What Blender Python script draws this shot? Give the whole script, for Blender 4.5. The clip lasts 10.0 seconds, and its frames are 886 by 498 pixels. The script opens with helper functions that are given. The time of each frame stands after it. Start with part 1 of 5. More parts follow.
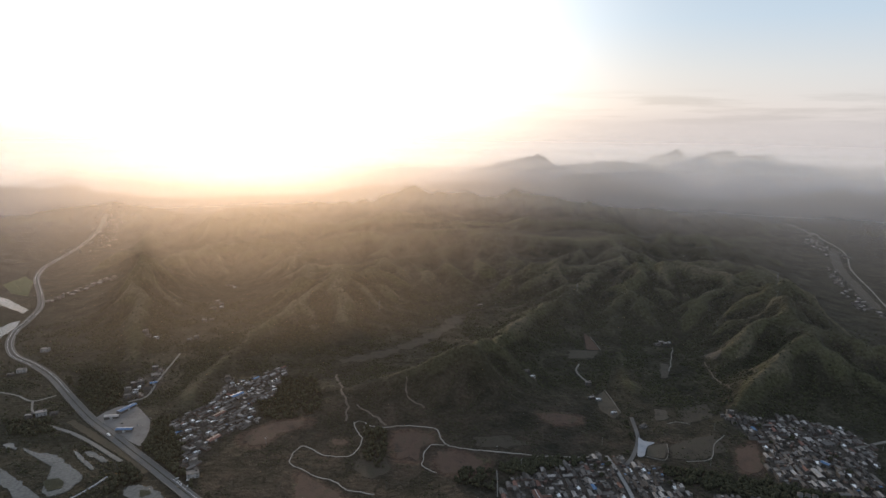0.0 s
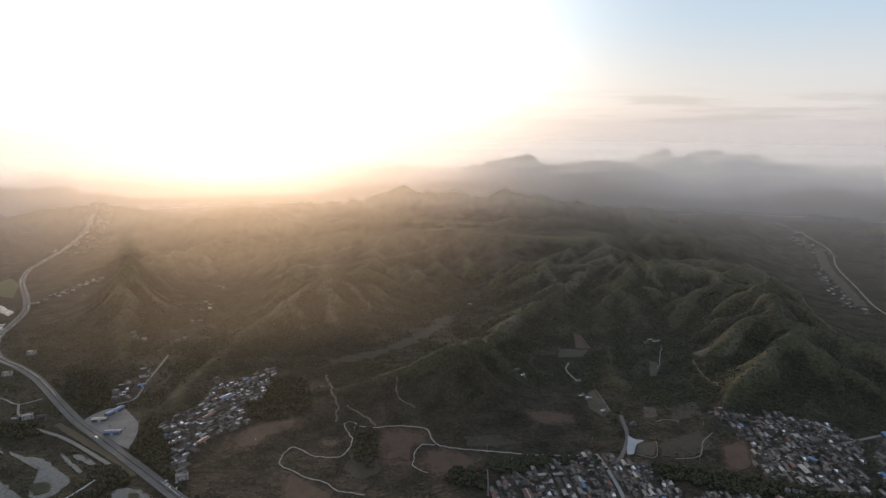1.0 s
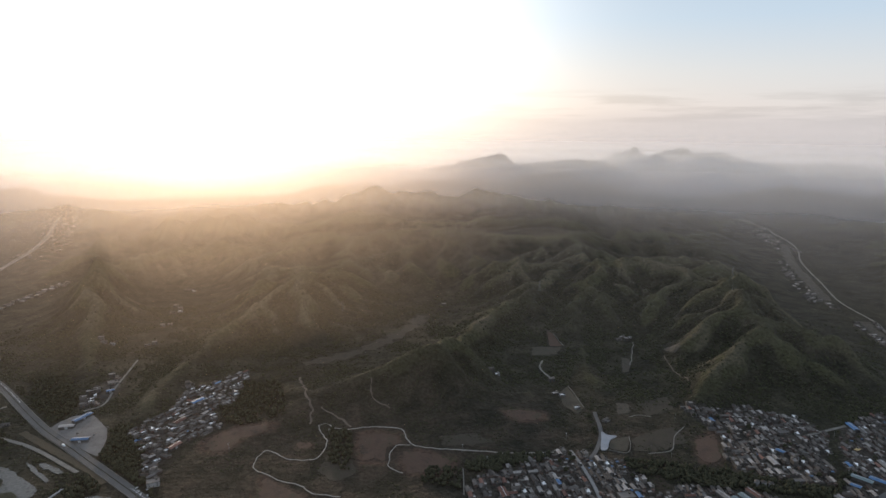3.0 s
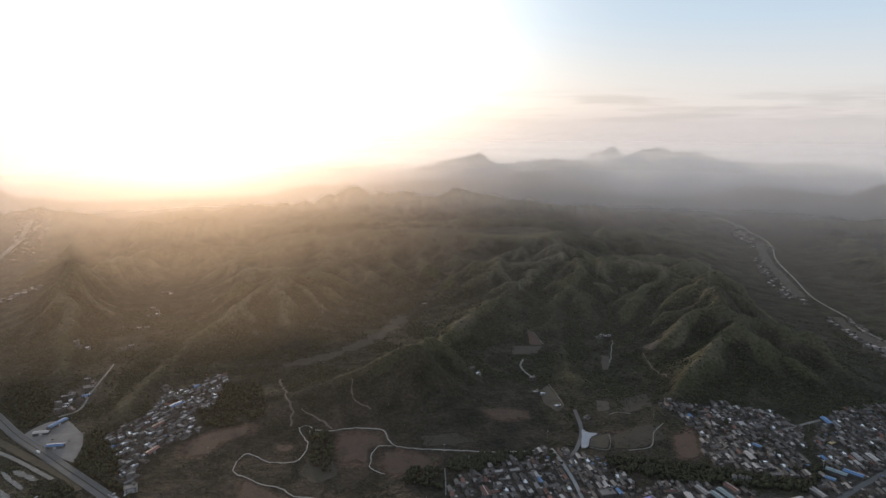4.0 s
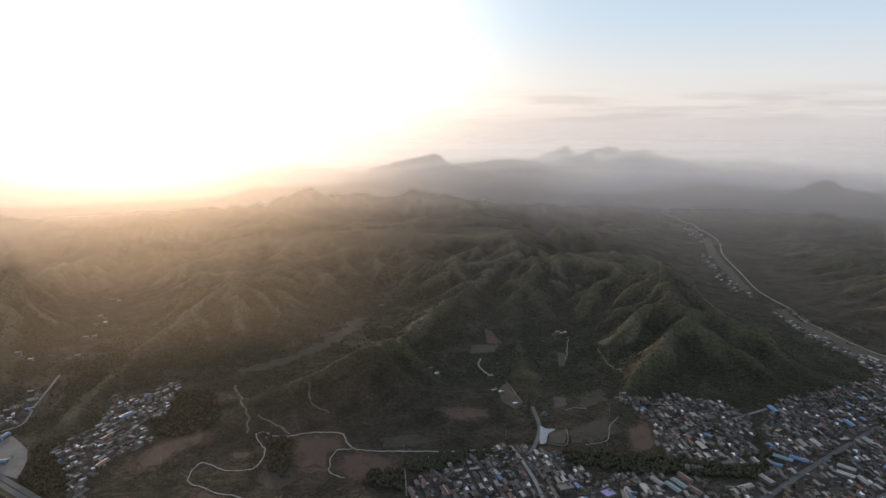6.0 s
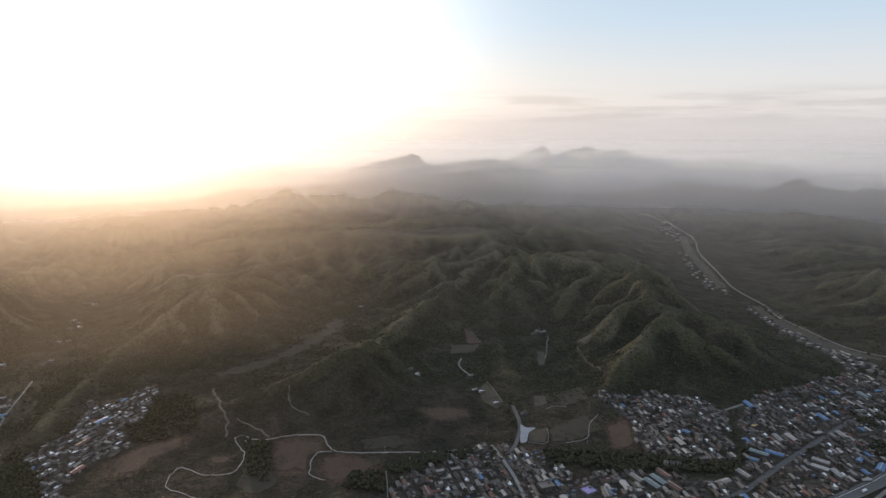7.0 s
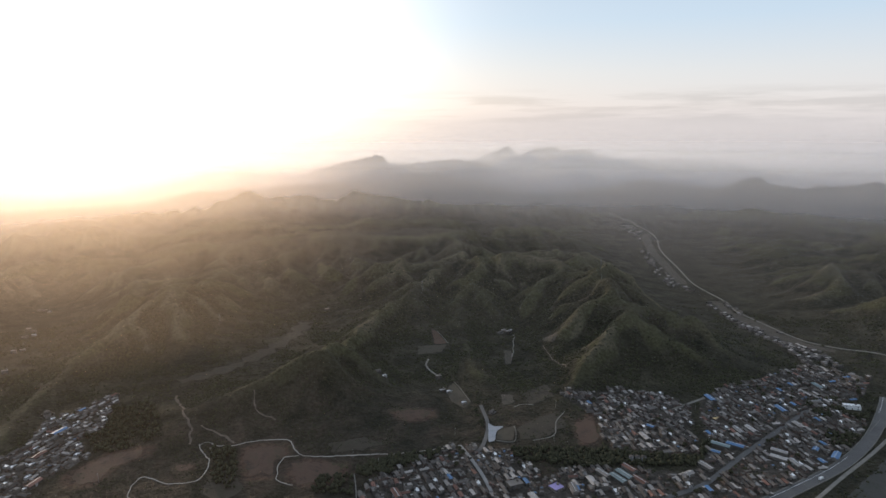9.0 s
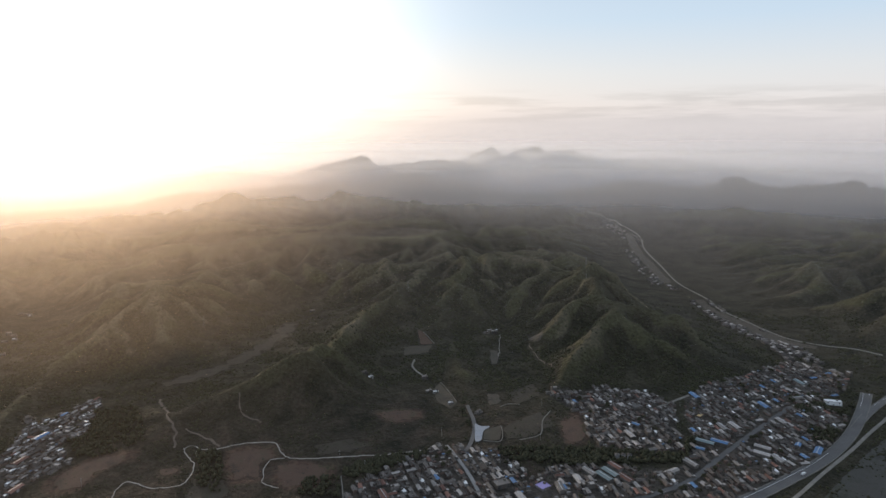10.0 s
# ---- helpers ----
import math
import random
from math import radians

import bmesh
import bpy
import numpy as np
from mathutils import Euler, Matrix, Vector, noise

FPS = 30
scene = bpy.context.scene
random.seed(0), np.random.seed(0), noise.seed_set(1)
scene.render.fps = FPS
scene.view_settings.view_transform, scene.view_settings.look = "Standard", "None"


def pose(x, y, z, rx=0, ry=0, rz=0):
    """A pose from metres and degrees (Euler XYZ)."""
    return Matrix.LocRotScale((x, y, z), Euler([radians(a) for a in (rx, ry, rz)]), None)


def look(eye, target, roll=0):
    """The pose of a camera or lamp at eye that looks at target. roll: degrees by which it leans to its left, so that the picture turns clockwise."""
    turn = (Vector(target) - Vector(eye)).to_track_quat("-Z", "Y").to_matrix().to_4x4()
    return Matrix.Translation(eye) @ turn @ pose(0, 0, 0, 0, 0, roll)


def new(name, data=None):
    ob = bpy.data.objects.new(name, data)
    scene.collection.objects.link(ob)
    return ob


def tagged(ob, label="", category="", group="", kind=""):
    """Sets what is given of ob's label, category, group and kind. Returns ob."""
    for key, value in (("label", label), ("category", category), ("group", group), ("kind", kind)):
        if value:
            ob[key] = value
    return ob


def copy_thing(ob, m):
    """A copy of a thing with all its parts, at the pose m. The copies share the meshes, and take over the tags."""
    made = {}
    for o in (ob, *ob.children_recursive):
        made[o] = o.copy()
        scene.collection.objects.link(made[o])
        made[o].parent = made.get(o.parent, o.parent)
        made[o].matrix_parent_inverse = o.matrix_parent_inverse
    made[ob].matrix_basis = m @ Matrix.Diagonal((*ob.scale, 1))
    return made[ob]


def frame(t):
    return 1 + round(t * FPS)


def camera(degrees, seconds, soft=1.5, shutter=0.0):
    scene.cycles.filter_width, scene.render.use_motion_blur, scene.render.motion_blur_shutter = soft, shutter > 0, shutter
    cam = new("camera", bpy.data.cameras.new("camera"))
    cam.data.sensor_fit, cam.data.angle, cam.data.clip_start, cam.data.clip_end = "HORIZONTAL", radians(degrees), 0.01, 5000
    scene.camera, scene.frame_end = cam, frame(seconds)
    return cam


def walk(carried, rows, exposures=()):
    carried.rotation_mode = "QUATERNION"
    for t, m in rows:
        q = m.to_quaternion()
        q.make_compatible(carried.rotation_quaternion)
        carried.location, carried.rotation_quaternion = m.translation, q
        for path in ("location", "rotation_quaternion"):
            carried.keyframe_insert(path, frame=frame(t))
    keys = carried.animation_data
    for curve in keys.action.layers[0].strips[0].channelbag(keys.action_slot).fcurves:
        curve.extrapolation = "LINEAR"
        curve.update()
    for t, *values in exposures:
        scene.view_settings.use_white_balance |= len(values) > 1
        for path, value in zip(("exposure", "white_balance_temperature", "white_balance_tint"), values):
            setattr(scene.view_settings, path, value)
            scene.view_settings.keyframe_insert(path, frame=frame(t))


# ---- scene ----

cam = camera(68.1, 10.0, soft=1.5)
EYE = 480.0
ROWS = [
    (0.0, 79.000, -0.487, 0.095),
    (0.5, 78.987, -0.435, -0.417),
    (1.0, 78.981, -0.388, -0.855),
    (1.5, 78.979, -0.350, -1.287),
    (2.0, 78.975, -0.328, -1.785),
    (2.5, 78.975, -0.292, -2.462),
    (4.0, 78.986, -0.155, -5.040),
    (4.5, 78.996, -0.092, -6.034),
    (5.0, 79.006, -0.033, -7.075),
    (5.5, 79.020, 0.025, -8.027),
    (7.0, 79.058, 0.195, -10.822),
    (7.5, 79.068, 0.241, -11.658),
    (8.0, 79.078, 0.283, -12.440),
    (8.5, 79.090, 0.328, -13.140),
    (9.0, 79.099, 0.375, -13.901),
    (9.5, 79.110, 0.428, -14.584),
    (10.0, 79.124, 0.490, -15.208),
]
walk(cam, [(t, pose(0, 0, EYE, rx, ry, rz)) for t, rx, ry, rz in ROWS], exposures=[(0.0, 0.0), (10.0, 0.14)])

# ---- sun, sky and exposure ----
SUN_AZ, SUN_EL = radians(-15.5), radians(8.0)          # azimuth from +y towards +x
sun_dir = Vector((math.sin(SUN_AZ) * math.cos(SUN_EL), math.cos(SUN_AZ) * math.cos(SUN_EL), math.sin(SUN_EL)))
lamp = bpy.data.lights.new("sun", "SUN")
lamp.energy, lamp.angle, lamp.color = 2.6, radians(2.5), (1.0, 0.78, 0.55)
sun = new("sun", lamp)
sun.matrix_world = look(sun_dir * 3000, (0, 0, 0))

world = bpy.data.worlds.new("sky")
scene.world = world
world.use_nodes = True
W = world.node_tree
W.nodes.clear()


def node(tree, kind, **values):
    n = tree.nodes.new(kind)
    for key, value in values.items():
        if key in n.inputs:
            n.inputs[key].default_value = value
    return n


def math_node(tree, op, a, b=None, c=None, clamp=False):
    n = tree.nodes.new("ShaderNodeMath")
    n.operation, n.use_clamp = op, clamp
    for i, v in enumerate((a, b, c)):
        if v is None:
            continue
        if isinstance(v, (int, float)):
            n.inputs[i].default_value = v
        else:
            tree.links.new(v, n.inputs[i])
    return n.outputs[0]


def mix_rgb(tree, fac, a, b, blend="MIX"):
    n = tree.nodes.new("ShaderNodeMix")
    n.data_type, n.blend_type = "RGBA", blend
    for sock, v in ((n.inputs[0], fac), (n.inputs[6], a), (n.inputs[7], b)):
        if isinstance(v, (int, float)):
            sock.default_value = v
        elif isinstance(v, tuple):
            sock.default_value = (*v, 1.0)[:4]
        else:
            tree.links.new(v, sock)
    return n.outputs[2]


def ramp(tree, fac, stops):
    n = tree.nodes.new("ShaderNodeValToRGB")
    while len(n.color_ramp.elements) < len(stops):
        n.color_ramp.elements.new(0.5)
    for e, (pos, col) in zip(n.color_ramp.elements, stops):
        e.position = pos
        e.color = (*col, 1.0) if len(col) == 3 else col
    tree.links.new(fac, n.inputs[0])
    return n.outputs[0]


def make_sky():
    coord = W.nodes.new("ShaderNodeTexCoord")
    sky = W.nodes.new("ShaderNodeTexSky")
    sky.sky_type, sky.sun_disc = "NISHITA", False
    sky.sun_elevation, sky.sun_rotation = SUN_EL, SUN_AZ
    sky.air_density, sky.dust_density, sky.altitude = 1.0, 2.5, 400
    sep = W.nodes.new("ShaderNodeSeparateXYZ")
    W.links.new(coord.outputs["Generated"], sep.inputs[0])
    up = sep.outputs[2]
    # hazy evening sky: pink-grey at the horizon, pale blue above
    lift = math_node(W, "ADD", math_node(W, "MULTIPLY", up, 2.0), 0.2, clamp=True)
    band = ramp(W, lift, [(0.0, (0.38, 0.38, 0.405)), (0.15, (0.56, 0.53, 0.545)), (0.24, (0.69, 0.66, 0.665)), (0.34, (0.63, 0.65, 0.69)),
                          (0.48, (0.49, 0.60, 0.725)), (0.70, (0.42, 0.52, 0.66)), (1.0, (0.40, 0.48, 0.60))])
    # thin streaks of cloud
    mp = node(W, "ShaderNodeMapping")
    mp.inputs["Scale"].default_value = (2.6, 2.6, 30.0)
    W.links.new(coord.outputs["Generated"], mp.inputs[0])
    nz = node(W, "ShaderNodeTexNoise", Scale=2.2, Detail=5.0, Roughness=0.55)
    W.links.new(mp.outputs[0], nz.inputs["Vector"])
    streak = ramp(W, nz.outputs[0], [(0.44, (0, 0, 0)), (0.60, (1, 1, 1))])
    near = ramp(W, math_node(W, "ADD", math_node(W, "MULTIPLY", up, 4.0), 0.5, clamp=True),
                [(0.46, (0, 0, 0)), (0.54, (1, 1, 1)), (0.64, (1, 1, 1)), (0.70, (0, 0, 0))])
    cloud = math_node(W, "MULTIPLY", math_node(W, "MULTIPLY", streak, near), 0.36)
    band = mix_rgb(W, cloud, band, (0.37, 0.37, 0.39))
    # glow of the hazy air round the sun
    dot = W.nodes.new("ShaderNodeVectorMath")
    dot.operation = "DOT_PRODUCT"
    W.links.new(coord.outputs["Generated"], dot.inputs[0])
    dot.inputs[1].default_value = sun_dir
    ang = math_node(W, "ARCCOSINE", math_node(W, "MINIMUM", dot.outputs["Value"], 1.0))

    def lobe(width, power, colour):
        g = math_node(W, "POWER", math_node(W, "DIVIDE", ang, width), power)
        g = math_node(W, "EXPONENT", math_node(W, "MULTIPLY", g, -1.0))
        m = W.nodes.new("ShaderNodeVectorMath")
        m.operation = "SCALE"
        m.inputs[0].default_value = colour
        W.links.new(g, m.inputs["Scale"])
        return m.outputs[0]

    # the low air reddens and dims the glow towards the horizon
    dim = ramp(W, math_node(W, "ADD", math_node(W, "MULTIPLY", up, 4.0), 0.4, clamp=True),
               [(0.10, (0.62, 0.45, 0.30)), (0.30, (0.86, 0.70, 0.52)), (0.46, (1.0, 0.94, 0.84)), (0.60, (1.0, 1.0, 1.0))])
    total = band
    for width, power, colour in ((0.435, 4.0, (0.62, 0.62, 0.61)), (0.21, 1.5, (1.1, 1.0, 0.85)), (0.10, 1.2, (1.6, 1.35, 1.0))):
        glow = mix_rgb(W, 1.0, lobe(width, power, colour), dim, "MULTIPLY")
        add = W.nodes.new("ShaderNodeVectorMath")
        add.operation = "ADD"
        W.links.new(total, add.inputs[0])
        W.links.new(glow, add.inputs[1])
        total = add.outputs[0]
    bg1 = node(W, "ShaderNodeBackground", Strength=0.02)
    W.links.new(sky.outputs[0], bg1.inputs[0])
    bg2 = node(W, "ShaderNodeBackground", Strength=1.0)
    W.links.new(total, bg2.inputs[0])
    both = W.nodes.new("ShaderNodeAddShader")
    W.links.new(bg1.outputs[0], both.inputs[0])
    W.links.new(bg2.outputs[0], both.inputs[1])
    out = W.nodes.new("ShaderNodeOutputWorld")
    W.links.new(both.outputs[0], out.inputs[0])


make_sky()

# ---- the lie of the land ----
def hash2(ix, iy, seed):
    n = (ix.astype(np.int64) * 374761393 + iy.astype(np.int64) * 668265263 + seed * 1442695041) & 0xFFFFFFFF
    n = ((n ^ (n >> 13)) * 1274126177) & 0xFFFFFFFF
    return ((n ^ (n >> 16)) & 0xFFFF) / 65536.0


def perlin(x, y, size, seed=0):
    """Gradient noise, about -1 to 1, with cells of that size in metres."""
    x, y = np.asarray(x, float) / size + 1000.0, np.asarray(y, float) / size + 1000.0
    ix, iy = np.floor(x), np.floor(y)
    fx, fy = x - ix, y - iy
    sx, sy = fx * fx * fx * (fx * (fx * 6 - 15) + 10), fy * fy * fy * (fy * (fy * 6 - 15) + 10)
    corner = []
    for dx, dy in ((0, 0), (1, 0), (0, 1), (1, 1)):
        a = hash2(ix + dx, iy + dy, seed) * 2 * math.pi
        corner.append(np.cos(a) * (fx - dx) + np.sin(a) * (fy - dy))
    low, high = corner[0] + sx * (corner[1] - corner[0]), corner[2] + sx * (corner[3] - corner[2])
    return (low + sy * (high - low)) * 1.45


def smooth(a, b, v):
    u = np.clip((v - a) / (b - a), 0, 1)
    return u * u * (3 - 2 * u)


def line_distance(x, y, pts):
    """Distance from (x, y) to a line of points, and how far along it."""
    best, along, run = np.full(np.shape(x), 1e9), np.zeros(np.shape(x)), 0.0
    for (ax, ay), (bx, by) in zip(pts[:-1], pts[1:]):
        vx, vy = bx - ax, by - ay
        ll = vx * vx + vy * vy
        u = np.clip(((x - ax) * vx + (y - ay) * vy) / ll, 0, 1)
        d = np.hypot(x - ax - u * vx, y - ay - u * vy)
        along = np.where(d < best, run + u * math.sqrt(ll), along)
        best = np.minimum(best, d)
        run += math.sqrt(ll)
    return best, along


# valleys: line, half width of the floor, width of the rise, height of the floor
VALLEYS = [
    ([(-200, 560), (-381, 826), (-580, 993), (-792, 1203), (-980, 1400), (-1060, 1640), (-1260, 1990), (-1360, 2450), (-1520, 2950), (-1900, 3700)], 55, 240, 0.0),
    ([(-300, 300), (-620, 760), (-880, 1030), (-1060, 1250), (-1180, 1480)], 180, 240, -3.0),
    ([(-330, 800), (-362, 880), (-354, 951), (-342, 1057), (-325, 1158), (-298, 1223)], 24, 190, 6.0),
    ([(-298, 1223), (-203, 1228), (-118, 1274), (-52, 1346), (9, 1446), (60, 1600)], 10, 230, 14.0),
    ([(-500, 980), (-530, 1090), (-523, 1241), (-530, 1496), (-586, 1790)], 14, 190, 12.0),
    ([(-1040, 1560), (-1004, 1782), (-984, 1919)], 26, 200, 12.0),
    ([(275, 860), (303, 993), (259, 1070), (263, 1202), (300, 1330)], 12, 170, 8.0),
    ([(380, 900), (400, 1010), (420, 1180), (440, 1330)], 10, 150, 10.0),
    ([(250, 640), (700, 690), (900, 830)], 130, 150, 0.0),
    ([(490, 880), (620, 900), (760, 900), (960, 900)], 75, 120, 3.0),
    ([(960, 880), (1040, 1010), (1075, 1110), (1075, 1226), (1092, 1400), (1154, 1641), (1259, 1907), (1421, 2256), (1500, 2529), (1523, 2787), (1560, 3100)], 62, 260, 8.0),
    ([(1060, 1080), (1200, 960), (1420, 860)], 22, 170, 6.0),
    ([(250, 400), (650, 480), (1000, 620), (1300, 700)], 150, 200, -4.0),
]
BENCH = [(-190, 780), (-120, 900), (0, 880), (150, 880), (260, 830)]      # low terraced ground in front of the hills
# crests of the ranges: bearing in degrees, height
FAR = [(-42, 100), (-34.1, 124), (-31.9, 173), (-29.4, 207), (-27.5, 183), (-24.8, 164), (-21.4, 133), (-17.4, 98), (-12.8, 116), (-9, 174), (-6.6, 212), (-4.2, 220), (-1.2, 199), (3.2, 198), (10.9, 212), (14.2, 214),
       (16.4, 251), (18, 286), (19.5, 325), (20.6, 302), (23.3, 314), (26.5, 294), (28, 256), (31, 242), (34.2, 247), (36.9, 232), (39.7, 204), (44.9, 193), (49.1, 186), (58, 150)]
MESA = [(-2, 90), (0.7, 155), (3.7, 220), (5.1, 239), (6.5, 278), (7.8, 293), (8.7, 281), (9.9, 245), (12.3, 238), (14.2, 248), (15.5, 263), (17.3, 243), (18.7, 197), (20.3, 122), (21.9, 77), (25, 40)]
MIDDLE = [(-42, 120), (-34.1, 162), (-31.3, 148), (-29, 166), (-27.7, 127), (-25.6, 105), (-21.5, 81), (-11, 80), (-8.1, 125), (-1.2, 141), (5.7, 156), (9.8, 174), (12.5, 206), (15.1, 189), (17, 166), (19.7, 113), (24, 89),
          (27.7, 120), (31.2, 167), (34.3, 143), (36.6, 161), (39.8, 198), (42.2, 166), (44.6, 169), (47.6, 195), (49.2, 168), (56, 130)]
NEARER = [(-42, 60), (-30.8, 106), (-27.1, 136), (-24.5, 110), (-21.5, 88), (-14.8, 112), (-10, 134), (-6.2, 149), (-4.3, 175), (-2.6, 186), (0.3, 166), (3.7, 157), (8.1, 157), (10.5, 147), (15.3, 117), (22, 89),
          (27.7, 60), (32.8, 72), (36.3, 94), (38.7, 114), (42.3, 104), (46, 78), (56, 60)]
INNER = [(-42, 30), (-27.1, 90), (-24.8, 139), (-22.5, 122), (-19.8, 149), (-17.3, 166), (-13.9, 141), (-9.6, 122), (-4.7, 149), (0.8, 132), (5.7, 140), (10.6, 131), (15.4, 129), (22.5, 122), (28.3, 60), (37.3, 84),
         (43, 107), (45.4, 88), (49.6, 113), (58, 80)]


def ranges(x, y):
    bearing, r = np.degrees(np.arctan2(x, y)), np.hypot(x, y)
    ahead = smooth(75, 55, np.abs(bearing - 6))
    out = np.zeros(np.shape(x))
    for knots, at, thick, seed in ((FAR, 4480, 210, 3), (MESA, 4080, 170, 4), (MIDDLE, 3650, 200, 5), (NEARER, 3080, 230, 7), (INNER, 2480, 210, 8)):
        crest = np.interp(bearing, [k[0] for k in knots], [k[1] for k in knots])
        wob = at + 90 * perlin(x, y, 700, seed)
        rough = 1.0 + 0.05 * perlin(x, y, 210, seed + 1) + 0.035 * perlin(x, y, 90, seed + 2) + 0.02 * perlin(x, y, 45, seed + 4)
        fall = np.exp(-((r - wob) / thick) ** 2)
        spur = 0.62 + 0.38 * (1 - np.abs(perlin(x, y, 230, seed + 9)))
        out = np.maximum(out, crest * rough * fall * (spur + (1 - spur) * smooth(0.6, 0.98, fall)) * ahead)
    return out


def valley_floor(x, y):
    """How far the land may rise (0 on valley floors, 1 on the hills) and the height of the nearest floors."""
    rise, floor, weight = np.ones(np.shape(x)), np.zeros(np.shape(x)), np.zeros(np.shape(x))
    for pts, half, width, z in VALLEYS:
        d, _ = line_distance(x, y, pts)
        d = d + 10 * perlin(x, y, 90, 31)
        rise = np.minimum(rise, smooth(half, half + width, d))
        w = np.exp(-np.maximum(d - half, 0) / 60.0) + 1e-9
        floor, weight = floor + w * z, weight + w
    return rise, floor / np.maximum(weight, 0.02)


def envelope(x, y, rise):
    """Height that the crests reach above the valley floors."""
    r = np.hypot(x, y)
    inland = r + 40 * perlin(x, y, 400, 15)
    amp = 88 + 26 * smooth(1150, 1900, inland) - 40 * smooth(2000, 2800, inland) + 20 * smooth(250, 600, x) * smooth(900, 1300, r) * smooth(2000, 1500, r)
    amp = amp * (0.4 + 0.6 * smooth(650, 1150, y + 0.15 * np.abs(x))) * (0.5 + 0.5 * smooth(-400, 300, y))
    amp = amp * (1 + 0.26 * perlin(x, y, 480, 16) + 0.14 * perlin(x, y, 230, 17))
    db, _ = line_distance(x, y, BENCH)
    amp = amp * (1 - 0.70 * smooth(260, 60, db))
    blend = smooth(3150, 3420, r)
    return np.maximum(amp * rise * (1 - 0.8 * blend), ranges(x, y) * smooth(1900, 2300, r) * (0.12 + 0.88 * np.maximum(rise, smooth(2650, 2950, r))))


CELL = 13.0
EX, EY = np.arange(-3300, 3900, CELL), np.arange(380, 4800, CELL)


def erode():
    """Streams cut the raised land into spurs and gullies: heights of 0 to 1 relative to the crests around."""
    x, y = np.meshgrid(EX, EY)
    rise, _ = valley_floor(x, y)
    lift = envelope(x, y, rise)
    ny, nx = x.shape
    lift = lift * (1 + 0.25 * perlin(x, y, 170, 18) + 0.12 * perlin(x, y, 60, 19))
    z = lift * 0.3 + np.random.default_rng(4).uniform(0, 3, x.shape)
    fixed = (rise < 0.03) & (np.hypot(x, y) < 3000)
    fixed[0, :] = fixed[-1, :] = fixed[:, 0] = fixed[:, -1] = True
    z[fixed] = 0
    idx = np.arange(nx * ny).reshape(ny, nx)
    moves = [(dy, dx, math.hypot(dy, dx) * CELL) for dy in (-1, 0, 1) for dx in (-1, 0, 1) if dy or dx]
    steady = fixed.ravel().tolist()
    for turn in range(26):
        best, to, far = np.full(x.shape, 1e-6), idx.copy(), np.full(x.shape, CELL)
        pad = np.pad(z, 1, constant_values=1e9)
        for dy, dx, length in moves:
            slope = (z - pad[1 + dy:1 + dy + ny, 1 + dx:1 + dx + nx]) / length
            ok = slope > best
            best = np.where(ok, slope, best)
            to = np.where(ok, idx + dy * nx + dx, to)
            far = np.where(ok, length, far)
        order = np.argsort(-z.ravel(), kind="stable").tolist()
        down = to.ravel().tolist()
        area = [1.0] * (nx * ny)
        for i in order:
            j = down[i]
            if j != i:
                area[j] += area[i]
        k = (0.55 * np.sqrt(np.minimum(np.array(area), 900.0)) * CELL / far.ravel()).tolist()
        h = (z + lift * 0.16).ravel().tolist()
        for i in reversed(order):
            j = down[i]
            if steady[i]:
                h[i] = 0.0
            elif j != i:
                h[i] = (h[i] + k[i] * h[j]) / (1 + k[i])
        z = np.array(h).reshape(ny, nx)
        soft = (np.roll(z, 1, 0) + np.roll(z, -1, 0) + np.roll(z, 1, 1) + np.roll(z, -1, 1)) / 4
        z = z + 0.20 * (soft - z)
    for _ in range(1):
        z = (2 * z + np.roll(z, 1, 0) + np.roll(z, -1, 0) + np.roll(z, 1, 1) + np.roll(z, -1, 1)) / 6
    top = z.copy()
    for axis in (0, 1):
        for s in (1, 2, 4, 6):
            top = np.maximum(top, np.maximum(np.roll(top, s, axis), np.roll(top, -s, axis)))
    for _ in range(4):
        for axis in (0, 1):
            top = sum(np.roll(top, s, axis) for s in range(-4, 5)) / 9
    return np.clip(z / np.maximum(top, 4.0), 0, 1.05)


SHAPE = erode()


def sample(grid, x, y):
    """Smooth interpolation in the grid of the eroded land."""
    u, v = np.clip((x - EX[0]) / CELL, 1, len(EX) - 3.001), np.clip((y - EY[0]) / CELL, 1, len(EY) - 3.001)
    i, j = u.astype(int), v.astype(int)
    u, v = u - i, v - j

    def weights(t):
        return (-0.5 * t + t * t - 0.5 * t ** 3, 1 - 2.5 * t * t + 1.5 * t ** 3, 0.5 * t + 2 * t * t - 1.5 * t ** 3, -0.5 * t * t + 0.5 * t ** 3)

    wu, wv = weights(u), weights(v)
    return sum(wv[b] * sum(wu[a] * grid[j + b - 1, i + a - 1] for a in range(4)) for b in range(4))


def height(x, y):
    x, y = np.asarray(x, float), np.asarray(y, float)
    rise, base = valley_floor(x, y)
    env = envelope(x, y, rise)
    wx, wy = x + 9 * perlin(x, y, 70, 21), y + 9 * perlin(x, y, 70, 22)
    shape = sample(SHAPE, wx, wy)
    inner = smooth(420, 520, y) * smooth(3250, 3100, np.abs(x - 300))
    shape = inner * shape + (1 - inner) * (0.5 + 0.3 * perlin(x, y, 200, 12))
    far = smooth(2600, 3300, np.hypot(x, y))
    last = smooth(3900, 4250, np.hypot(x, y))
    h = base + env * ((0.08 + 0.34 * far + 0.36 * last) + (0.96 - 0.30 * far - 0.44 * last) * shape)
    return h + rise * (1.3 * perlin(x, y, 34, 44) + 0.7 * perlin(x, y, 15, 45)) * (1 + smooth(1500, 3000, np.hypot(x, y)))


